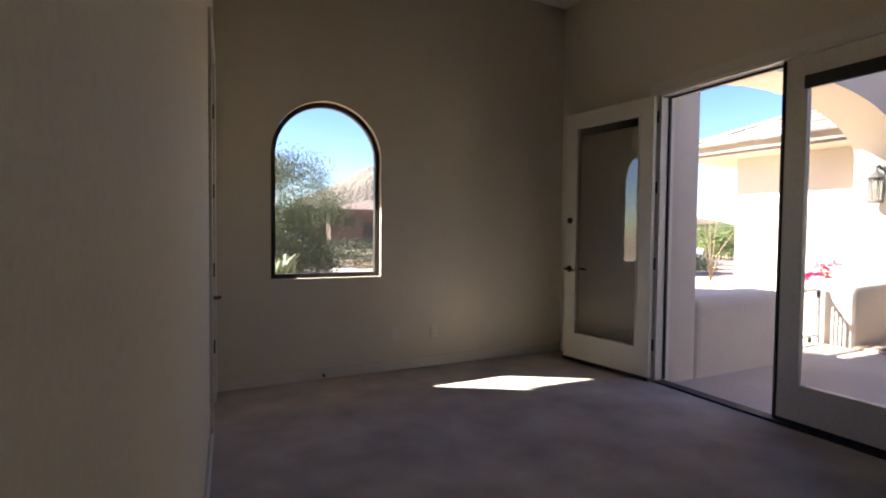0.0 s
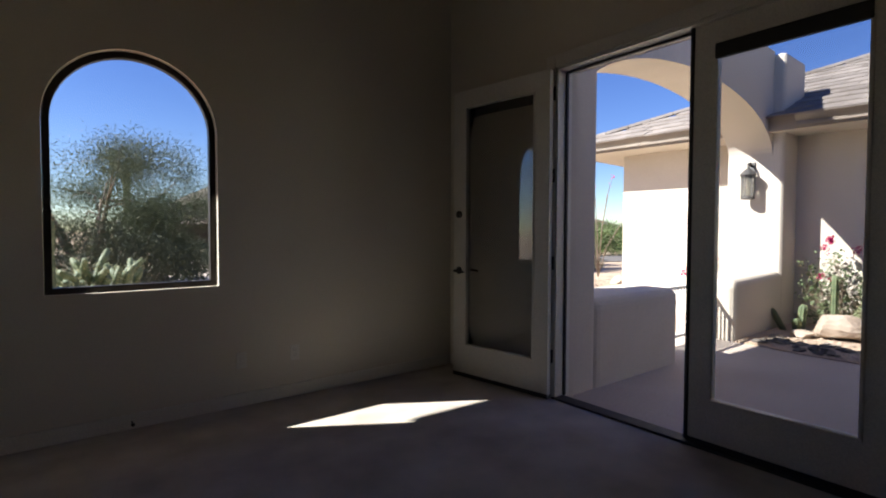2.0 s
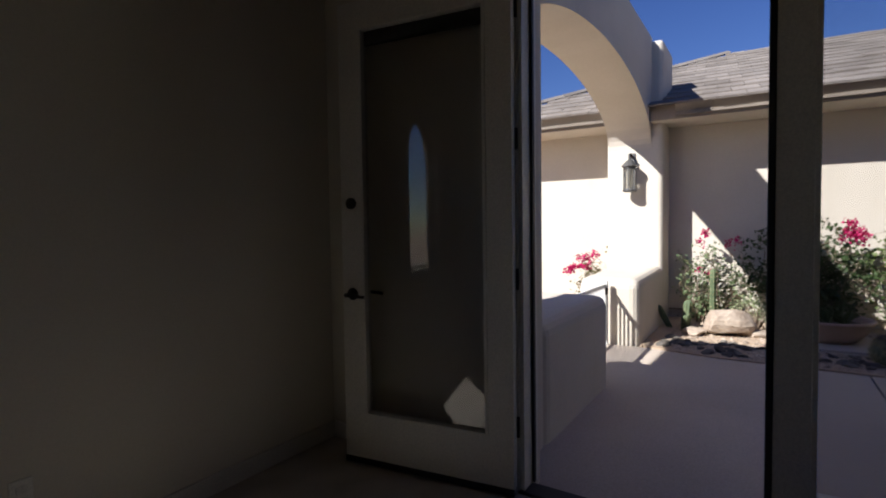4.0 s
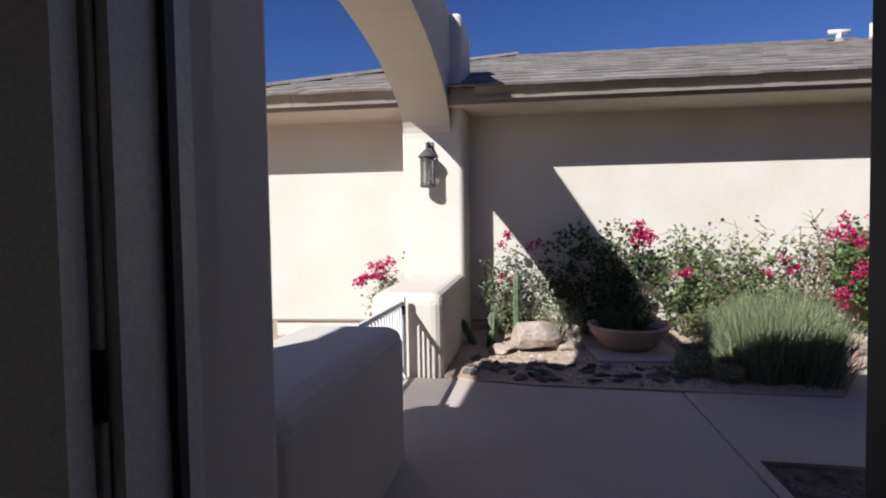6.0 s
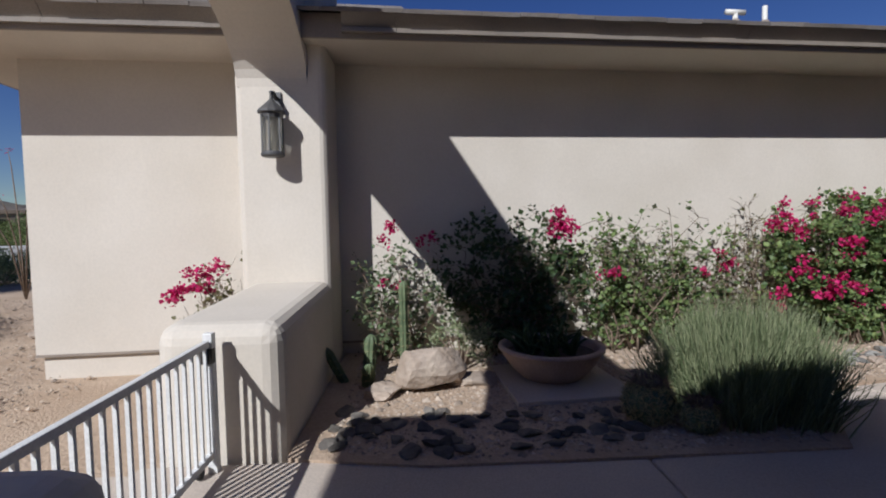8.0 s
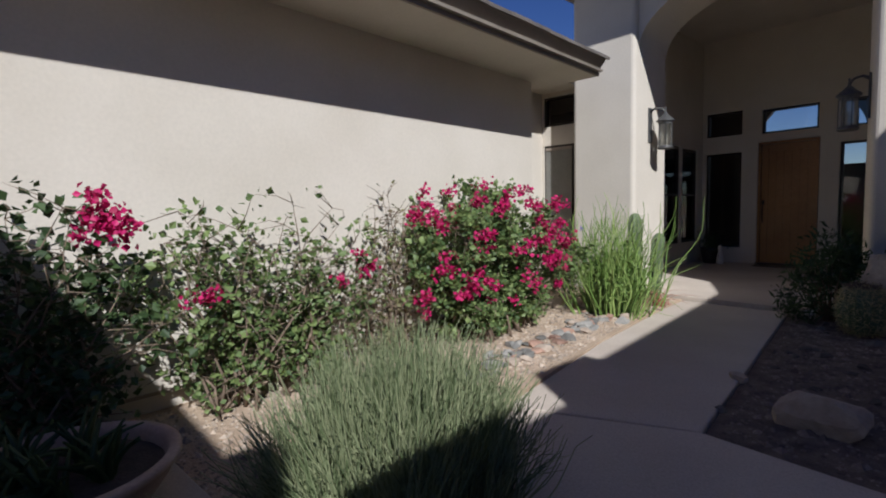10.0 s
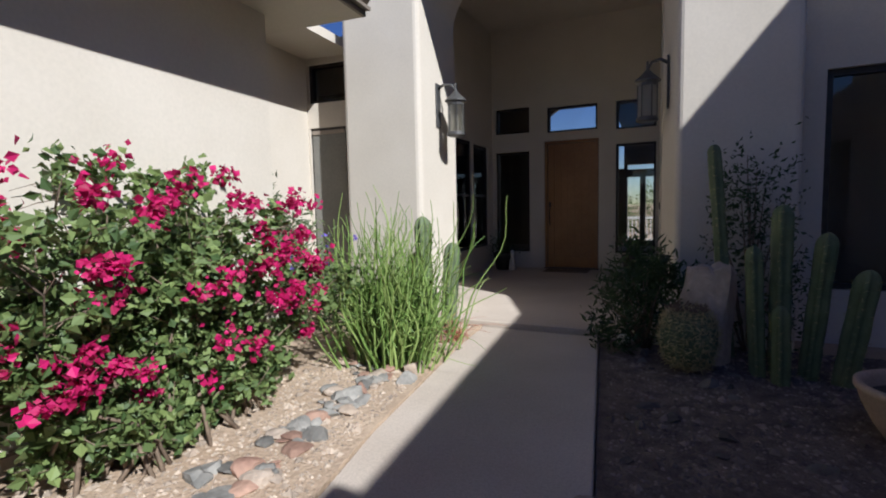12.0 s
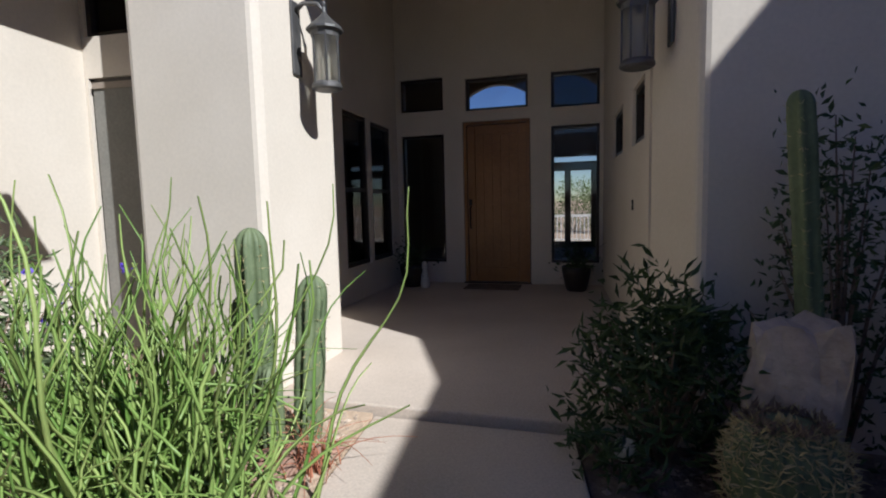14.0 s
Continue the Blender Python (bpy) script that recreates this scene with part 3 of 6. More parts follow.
def outlet(x, z, label):
    o = thing("wall_outlet", label, "outlet", pose(x, WIN_Y, z), "wall plates")
    part("cover_plate", boxed(-0.036, -0.007, -0.058, 0.036, 0, 0.058, 0.004), TRIM, o)
    for dz in (-0.02, 0.02):
        part("socket", boxed(-0.016, -0.009, dz - 0.014, 0.016, -0.006, dz + 0.014, 0.003), CEILING, o)
    return o


outlet(2.29, 0.33, "white duplex outlet plate low on the wall")
outlet(2.68, 0.33, "cream cable plate low on the wall")


# ---- plants: shared makers ----
def leaf_mat(name, c1, c2, rough=0.55, through=0.25):
    m, nt, b = nodes_of(name)
    n, l = nt.nodes, nt.links
    geo = n.new("ShaderNodeNewGeometry")
    ramp = n.new("ShaderNodeValToRGB")
    ramp.color_ramp.elements[0].color, ramp.color_ramp.elements[1].color = (*c1, 1), (*c2, 1)
    l.new(geo.outputs["Random Per Island"], ramp.inputs["Fac"])
    l.new(ramp.outputs[0], b.inputs["Base Color"])
    b.inputs["Roughness"].default_value = rough
    tl, mx = n.new("ShaderNodeBsdfTranslucent"), n.new("ShaderNodeMixShader")
    mx.inputs[0].default_value = through
    l.new(ramp.outputs[0], tl.inputs[0])
    l.new(b.outputs[0], mx.inputs[1])
    l.new(tl.outputs[0], mx.inputs[2])
    l.new(mx.outputs[0], n["Material Output"].inputs["Surface"])
    return m


LEAF_BOUG = leaf_mat("bougainvillea_leaf", (0.055, 0.10, 0.03), (0.23, 0.30, 0.10))
LEAF_DULL = leaf_mat("dry_bougainvillea_leaf", (0.08, 0.08, 0.035), (0.24, 0.22, 0.10))
BRACT = leaf_mat("magenta_bract", (0.34, 0.003, 0.06), (0.66, 0.014, 0.17), 0.6, 0.3)
LEAF_SAGE = leaf_mat("grey_green_leaf", (0.08, 0.12, 0.055), (0.20, 0.26, 0.12))
# dark shrub green; on the bougainvillea under the arch it paints the shadow
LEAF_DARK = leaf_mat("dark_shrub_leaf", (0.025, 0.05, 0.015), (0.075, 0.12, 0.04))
LEAF_REED = leaf_mat("reed_stem", (0.13, 0.24, 0.045), (0.36, 0.46, 0.14), 0.45, 0.15)
LEAF_LAV = leaf_mat("lavender_grass", (0.13, 0.18, 0.075), (0.42, 0.45, 0.25), 0.6, 0.2)
# bush leaf darkened to paint in the backlit look outside the window
LEAF_BUSH = leaf_mat("darkened_bush_leaf", (0.03, 0.042, 0.022), (0.10, 0.115, 0.06), 0.75, 0.08)
LEAF_PALO_DULL = leaf_mat("dusty_palo_verde_leaf", (0.05, 0.07, 0.03), (0.13, 0.155, 0.075), 0.7, 0.12)
LEAF_PALO = leaf_mat("palo_verde_leaf", (0.07, 0.11, 0.03), (0.17, 0.22, 0.07), 0.6, 0.3)
TWIG = surface("brown_twig", (0.14, 0.10, 0.07), (0.27, 0.20, 0.14), 20, 0.9, 90, 0.3, 0.003)
CACTUS = surface("cactus_skin", (0.085, 0.12, 0.058), (0.16, 0.20, 0.10), 7, 0.65, 60, 0.25, 0.004)
CACTUS_PALE = surface("pale_cactus_rib", (0.34, 0.36, 0.2), (0.45, 0.45, 0.28), 9, 0.8, 80, 0.2, 0.003)
SPINE = surface("straw_spines", (0.40, 0.33, 0.16), (0.55, 0.46, 0.25), 12, 0.8, 80, 0.1, 0.002)
rng = np.random.default_rng(7)


def scatter_leaves(name, mat, parent, pts, size, label="", aspect=0.6, up=0.25, spread=0.4, folded=True, at=None):
    """Many small folded leaves at the given points, each with its own turn and size, as one mesh."""
    pts = np.asarray(pts, float)
    n = len(pts)
    d = rng.normal(size=(n, 3))
    d[:, 2] = d[:, 2] * 0.7 + up
    d /= np.linalg.norm(d, axis=1, keepdims=True)
    s = np.cross(d, rng.normal(size=(n, 3)))
    s /= np.linalg.norm(s, axis=1, keepdims=True)
    nn = np.cross(d, s)
    L = size * (1 + spread * rng.uniform(-1, 1, (n, 1)))
    w = L * aspect * 0.5
    base, tip = pts, pts + d * L
    a = pts + d * L * 0.45 + s * w + nn * L * 0.12
    b = pts + d * L * 0.45 - s * w + nn * L * 0.12
    verts = np.stack([base, a, tip, b], 1).reshape(-1, 3)
    i = np.arange(n)[:, None] * 4
    faces = np.concatenate([i + [0, 1, 2], i + [0, 2, 3]], 1).reshape(-1, 3)
    me = bpy.data.meshes.new(name)
    me.from_pydata(verts.tolist(), [], faces.tolist())
    me.materials.append(mat)
    ob = new(name, me)
    ob.parent = parent
    ob["kind"] = "stuff"
    if at is not None:
        ob.matrix_basis = at
    if label:
        ob["label"] = label
    return ob


def blades(name, mat, parent, roots, tips, width, bend, label="", segs=5, wave=0.0):
    """Long narrow stems from roots to tips, bowing outwards, as one mesh."""
    verts, faces = [], []
    for r, t in zip(roots, tips):
        r, t = np.asarray(r, float), np.asarray(t, float)
        out = (t - r) * [1, 1, 0]
        s = np.cross(t - r, rng.normal(size=3))
        s = s / (np.linalg.norm(s) + 1e-9)
        nrm = np.cross(t - r, s)
        nrm = nrm / (np.linalg.norm(nrm) + 1e-9)
        k0, ph, fq = len(verts), rng.uniform(0, 6.28), rng.uniform(4, 9)
        for k in range(segs + 1):
            f = k / segs
            p = r + (t - r) * f - out * bend * f * (1 - f)
            p = p + np.array([0, 0, 1]) * bend * np.linalg.norm(out) * 0.9 * f * (1 - f)
            p = p + (s * math.sin(ph + fq * f) + nrm * math.cos(ph * 2 + fq * f)) * wave * f
            w = width * (1 - 0.75 * f)
            verts += [(p + s * w).tolist(), (p - s * w * 0.5 + nrm * w * 0.85).tolist(), (p - s * w * 0.5 - nrm * w * 0.85).tolist()]
        for k in range(segs):
            a = k0 + k * 3
            for q in range(3):
                faces.append((a + q, a + (q + 1) % 3, a + 3 + (q + 1) % 3, a + 3 + q))
    me = bpy.data.meshes.new(name)
    me.from_pydata(verts, [], faces)
    me.materials.append(mat)
    me.polygons.foreach_set("use_smooth", [True] * len(me.polygons))
    ob = new(name, me)
    ob.parent = parent
    if len(roots) > 1:
        ob["kind"] = "stuff"
    if label:
        ob["label"] = label
    return ob


def branch_net(rg, n, w, h, d, lean=0.0):
    """Limbs of a shrub trained on a wall: polylines in a box w wide (y), h high, d deep (x), from the ground at the middle."""
    limbs = []
    for i in range(n):
        y0 = rg.uniform(-0.25, 0.25) * w
        y1 = rg.uniform(-0.5, 0.5) * w
        top = h * rg.uniform(0.55, 1.0) * (1 - 0.35 * abs(2 * y1 / w) ** 2)
        x0, x1 = rg.uniform(-0.2, 0.2) * d, rg.uniform(-0.5, 0.5) * d
        pts = []
        for k in range(7):
            f = k / 6
            pts.append((lerp(x0, x1, f) + rg.normal(0, 0.03), lerp(y0, y1, f ** 1.3) + rg.normal(0, 0.03), top * f ** 0.9 + lean * f))
        limbs.append(pts)
    return limbs


def bougainvillea(label, at, w, h, d, limbs, leaves, flowers, leaf=None, seed=1, bare=0.0, leaf_size=0.05, heads=None):
    """A shrub of limbs with side twigs, small folded leaves in sprays, and clusters of bracts."""
    rg = np.random.default_rng(seed)
    ob = thing("bougainvillea", label, "shrub", at, "shrubs along the house wall")
    net = branch_net(rg, limbs, w, h, d)
    twigs = []
    for pts in net:
        bm = bmesh.new()
        tube(bm, pts, [0.013, 0.011, 0.009, 0.007, 0.005, 0.004, 0.002], 5)
        bm.verts.ensure_lookup_table()
        joints = [bm.verts[5 * k] for k in range(7)]
        for k in range(1, 7):
            for _ in range(3):
                p = np.array(pts[k])
                q = p + rg.normal(0, 1, 3) * [0.09, 0.14, 0.09] + [0, 0, 0.03]
                q[0] = np.clip(q[0], -d * 0.6, d * 0.45)
                q[2] = np.clip(q[2], 0.04, h * 1.02)
                m = (p + q) / 2 + rg.normal(0, 0.02, 3)
                tube(bm, [p, m, q], [0.004, 0.003, 0.0015], 4, True, joints[k])
                twigs.append((p, m, q))
        part("branch", bm, TWIG, ob, "", True)
    pts = []
    spray = [twigs[k] for k in rg.permutation(len(twigs))[: max(6, int(len(twigs) * 0.8))]]
    for _ in range(leaves):
        p, m, q = spray[rg.integers(len(spray))]
        f = rg.uniform(0.1, 1.1)
        c = (p + (m - p) * 2 * f if f < 0.5 else m + (q - m) * (2 * f - 1)) + rg.normal(0, 0.032, 3)
        if c[2] < 0.03 or rg.random() < bare * (c[2] / h):
            continue
        pts.append(c)
    scatter_leaves("foliage", leaf or LEAF_BOUG, ob, pts, leaf_size, "", 0.8, 0.1)
    for k in range(flowers):
        if heads:
            hy, hz = heads[k % len(heads)]
            bulge = max(0.0, 1 - (hy / (w * 0.55)) ** 2) * max(0.0, 1 - (hz / (h * 1.15)) ** 4)
            c = np.array([-d * (0.15 + 0.36 * bulge) * min(1.0, 0.25 + hz), hy, hz]) + rg.normal(0, 1, 3) * [0.04, 0.06, 0.05]
        else:
            p, m, q = twigs[rg.integers(len(twigs))]
            c = q + [-d * 0.16, 0, 0]
        fl = c + rg.normal(0, 0.032, (rg.integers(22, 56), 3)) * [1, 1.2, 1] * rg.uniform(0.55, 1.2)
        scatter_leaves("flower_head", BRACT, ob, fl, 0.036, "magenta papery bracts", 0.95, 0.1)
    return ob


def ribbed_column(bm, base, top, r, ribs=8, depth=0.22, rings=14, lean=(0, 0)):
    """An upright cactus stem with deep ribs and a rounded tip."""
    rows = []
    h = top - base[2]
    seg = ribs * 4
    cap = [1 - (1 - q) * r * 1.2 / h for q in (0.25, 0.5, 0.7, 0.85, 0.94, 0.985, 1.0)]
    for f in [k / rings * (1 - r * 1.2 / h) for k in range(rings + 1)] + cap:
        z = base[2] + h * f
        tail = max(0.0, (z - (top - r * 1.2)) / (r * 1.2))
        rad = r * (0.86 + 0.14 * min(1, f * 5)) * math.sqrt(max(0.0, 1 - tail ** 2)) * (1 + 0.03 * math.sin(f * 17))
        cx, cy = base[0] + lean[0] * f, base[1] + lean[1] * f
        rows.append([bm.verts.new((cx + max(rad, 0.004) * (1 - depth * (0.5 - 0.5 * math.cos(ribs * a))) * math.cos(a), cy + max(rad, 0.004) * (1 - depth * (0.5 - 0.5 * math.cos(ribs * a))) * math.sin(a), z)) for a in (2 * math.pi * i / seg for i in range(seg))])
    for a, b in zip(rows, rows[1:]):
        for i in range(seg):
            bm.faces.new([a[i], a[(i + 1) % seg], b[(i + 1) % seg], b[i]])
    bm.faces.new(rows[-1])
    return bm


def spines_on_ribs(name, parent, base, top, r, ribs, step=0.05, size=0.02, lean=(0, 0)):
    pts = []
    z = base[2] + 0.05
    while z < top - 0.04:
        f = (z - base[2]) / (top - base[2])
        for k in range(ribs):
            a = 2 * math.pi * k / ribs
            for _ in range(4):
                pts.append((base[0] + lean[0] * f + r * math.cos(a), base[1] + lean[1] * f + r * math.sin(a), z))
        z += step
    return scatter_leaves(name, SPINE, parent, pts, size, "straw-coloured spines", 0.12, 0.2)


def column_cactus(label, at, stems, ribs=7, name="column_cactus"):
    ob = thing(name, label, "cactus", at)
    for x, y, h, r, lx, ly in stems:
        st = part("stem", ribbed_column(bmesh.new(), (0, 0, 0), h, r, ribs, 0.42, 14, (lx, ly)), CACTUS, ob, "", True, pose(x, y, -0.03))
        spines_on_ribs("spine_cover", st, (0, 0, 0), h, r, ribs, 0.06, 0.022, (lx, ly))
    return ob


def barrel_cactus(label, at, r, h, ribs=20):
    ob = thing("barrel_cactus", label, "cactus", at, "barrel cacti")
    prof = [(0.55 * r, 0), (0.85 * r, 0.15 * h), (r, 0.42 * h), (0.97 * r, 0.65 * h), (0.78 * r, 0.86 * h), (0.5 * r, 0.96 * h), (0.3 * r, 0.965 * h), (0, 0.93 * h)]
    part("body", lathe(bmesh.new(), prof, ribs * 4, wave=lambda a: 1 - 0.13 * (0.5 - 0.5 * math.cos(ribs * a))), CACTUS, ob, "", True)
    pts = []
    for k in range(ribs):
        a = 2 * math.pi * k / ribs
        for (r0, z0), (r1, z1) in zip(prof[:5], prof[1:6]):
            for f in (0.15, 0.4, 0.65, 0.9):
                for _ in range(6):
                    rr = lerp(r0, r1, f)
                    pts.append((rr * math.cos(a), rr * math.sin(a), lerp(z0, z1, f)))
    scatter_leaves("spine_cover", SPINE, ob, pts, 0.046 * r / 0.2, "golden curved spines", 0.1, 0.1)
    tuft = [(rng.normal(0, 0.12 * r), rng.normal(0, 0.12 * r), 0.94 * h) for _ in range(80)]
    ring = [(0.52 * r * math.cos(0.1 * q) + rng.normal(0, 0.015), 0.52 * r * math.sin(0.1 * q) + rng.normal(0, 0.015), 0.95 * h) for q in range(63) for _ in range(3)]
    scatter_leaves("crown_ring", TWIG, ob, ring, 0.05, "dark brown ring of new spines", 0.25, 0.9)
    scatter_leaves("crown_wool", SPINE, ob, tuft, 0.03, "pale woolly crown", 0.5, 0.8)
    return ob


ROCK_TAN = surface("tan_rock", (0.36, 0.28, 0.21), (0.52, 0.43, 0.34), 5, 0.95, 22, 0.8, 0.02, vary=0.12, third=(0.42, 0.34, 0.27), spec=0.15)
# dark stone, deepened further by the shade it lies in
ROCK_SHADED = surface("shade_darkened_rock", (0.09, 0.08, 0.07), (0.19, 0.17, 0.145), 6, 0.9, 30, 0.7, 0.012, vary=0.35, spec=0.15)
ROCK_GREY = surface("grey_green_rock", (0.17, 0.165, 0.15), (0.33, 0.31, 0.275), 6, 0.9, 30, 0.7, 0.012, vary=0.35, spec=0.15)
ROCK_RED = surface("reddish_rock", (0.27, 0.16, 0.12), (0.40, 0.26, 0.19), 6, 0.9, 30, 0.7, 0.012, vary=0.2, spec=0.15)
PEBBLE = surface("mixed_pebbles", (0.28, 0.215, 0.16), (0.5, 0.41, 0.32), 9, 0.95, 60, 0.4, 0.004, vary=0.4, island=True)
# pebbles for the right-hand bed, with its shade put into their colour
PEBBLE_SHADED = surface("shade_darkened_pebbles", (0.13, 0.10, 0.085), (0.28, 0.22, 0.18), 9, 0.95, 60, 0.4, 0.004, vary=0.45, island=True)


def rock_bm(rx, ry, rz, seed, rough=0.28, sub=2, facets=13):
    """A boulder: a ball cut by random planes, then roughened, with its foot in the soil."""
    rg = np.random.default_rng(seed)
    bm = bmesh.new()
    bmesh.ops.create_icosphere(bm, subdivisions=sub + 1, radius=1.0)
    planes = [(Vector(rg.normal(size=3)).normalized(), rg.uniform(0.42, 0.82)) for _ in range(facets)]
    off = Vector(rg.uniform(-50, 50, 3))
    for v in bm.verts:
        for n, dd in planes:
            s = v.co.dot(n) - dd
            if s > 0:
                v.co -= n * s * 0.98
        v.co *= 1 + rough * 0.35 * noise.noise(v.co * 2.3 + off)
        tp = 1 - 0.3 * max(v.co.z, 0) if rz > 2 * rx else 1
        v.co = Vector((v.co.x * rx * tp, v.co.y * ry * tp, max(v.co.z, -0.55) * rz))
    return bm


def pebbles(name, label, mat, area, n, size, z, seed):
    """A loose layer of small stones over a polygon, as one mesh."""
    rg = np.random.default_rng(seed)
    xs, ys = [p[0] for p in area], [p[1] for p in area]
    verts, faces, got = [], [], 0
    oct_f = [(0, 2, 4), (2, 1, 4), (1, 3, 4), (3, 0, 4), (2, 0, 5), (1, 2, 5), (3, 1, 5), (0, 3, 5)]
    while got < n:
        x, y = rg.uniform(min(xs), max(xs)), rg.uniform(min(ys), max(ys))
        inside = False
        for (ax, ay), (bx, by) in zip(area, area[1:] + area[:1]):
            if (ay > y) != (by > y) and x < (bx - ax) * (y - ay) / (by - ay) + ax:
                inside = not inside
        if not inside:
            continue
        got += 1
        s = size * rg.uniform(0.4, 1.2) * (1 + 1.3 * (rg.random() > 0.93))
        a = rg.uniform(0, 6.28)
        k = len(verts)
        for px, py, pz in ((1, 0, 0), (-1, 0, 0), (0, 1, 0), (0, -1, 0), (0.1, 0.1, 0.6), (0, 0, -0.5)):
            px, py, pz = px * s * rg.uniform(0.6, 1.2), py * s * rg.uniform(0.6, 1.1), pz * s * rg.uniform(0.6, 1.2)
            verts.append((x + px * math.cos(a) - py * math.sin(a), y + px * math.sin(a) + py * math.cos(a), z + pz + s * 0.15))
        faces += [tuple(k + i for i in f) for f in oct_f]
    me = bpy.data.meshes.new(name)
    me.from_pydata(verts, [], faces)
    me.materials.append(mat)
    return tagged(new(name, me), label, "gravel", kind="stuff")

# ---- wing roof, gutter, vents ----
SLOPE = 0.42
TILT_R = -math.degrees(math.atan(SLOPE))


def gutter(y0, y1):
    bm = bmesh.new()
    x, z = EAVE_X - 0.03, EAVE_Z + 0.07
    prof = [(x, z + 0.135), (x, z - 0.03), (x - 0.045, z - 0.03), (x - 0.047, z - 0.004), (x - 0.014, z + 0.002), (x - 0.016, z + 0.02), (x - 0.085, z + 0.10), (x - 0.105, z + 0.13), (x - 0.09, z + 0.135), (x - 0.07, z + 0.11), (x - 0.012, z + 0.04), (x - 0.01, z + 0.135)]
    a = [bm.verts.new((p[0], y0, p[1])) for p in prof]
    b = [bm.verts.new((p[0], y1, p[1])) for p in prof]
    n = len(prof)
    for i in range(n):
        bm.faces.new([a[i], a[(i + 1) % n], b[(i + 1) % n], b[i]])
    bm.faces.new(a)
    bm.faces.new(b[::-1])
    return bm


rain = thing("rain_gutter", "tan metal rain gutter over the planting bed", "gutter", WING)
for y0, y1 in ((-6.0, -2.6), (-2.595, 0.6), (0.605, 1.05)):
    part("gutter_length", gutter(y0, y1), GUTTER, rain)
rain = thing("rain_gutter", "tan metal rain gutter outside the arch", "gutter", WING)
for y0, y1 in ((2.0, 3.3), (3.305, 4.7)):
    part("gutter_length", gutter(y0, y1), GUTTER, rain)


def pipe(label, y, xl, h, tee=False):
    z = EAVE_Z + 0.2 + (xl - EAVE_X + 0.06) * SLOPE
    p = thing("vent_pipe", label, "vent pipe", WING @ pose(xl, y, z), "roof vents")
    part("pipe", lathe(bmesh.new(), [(0.04, -0.1), (0.04, h), (0.034, h), (0.034, h - 0.05), (0, h - 0.05)], 16), TRIM, p, "", True)
    part("flashing", lathe(bmesh.new(), [(0.13, -0.05), (0.06, 0.05), (0.042, 0.07)], 16), FASCIA, p, "", True)
    if tee:
        part("tee_cap", tube(bmesh.new(), [(0, -0.17, h), (0, 0.17, h)], 0.045, 14), TRIM, p, "", True)
    return p


pipe("white plastic vent pipe on the tile roof", -5.82, 2.89, 0.3)
pipe("white tee-capped vent pipe on the tile roof", -5.27, 2.89, 0.18, True)

# ---- lanterns ----
PEWTER = surface("pewter_metal", (0.085, 0.085, 0.085), (0.15, 0.145, 0.14), 9, 0.5, 120, 0.15, 0.001, metal=0.5)
SEEDED = glass_mat("seeded_glass", (0.95, 0.95, 0.93), 0.85)
_sn, _sl = SEEDED.node_tree.nodes, SEEDED.node_tree.links
_clear = next(n for n in _sn if n.bl_idname == "ShaderNodeMixShader")
# pale translucent mix that stands in for bright reflections on the glass
_reflection_haze, _mixed = _sn.new("ShaderNodeBsdfTranslucent"), _sn.new("ShaderNodeMixShader")
_reflection_haze.inputs[0].default_value = (0.8, 0.79, 0.75, 1)
_mixed.inputs[0].default_value = 0.4
_sl.new(_clear.outputs[0], _mixed.inputs[1])
_sl.new(_reflection_haze.outputs[0], _mixed.inputs[2])
_sl.new(_mixed.outputs[0], _sn["Material Output"].inputs["Surface"])
CANDLE = surface("ivory_candle_sleeve", (0.6, 0.56, 0.46), (0.66, 0.62, 0.52), 6, 0.6, 60, 0.05, 0.001)


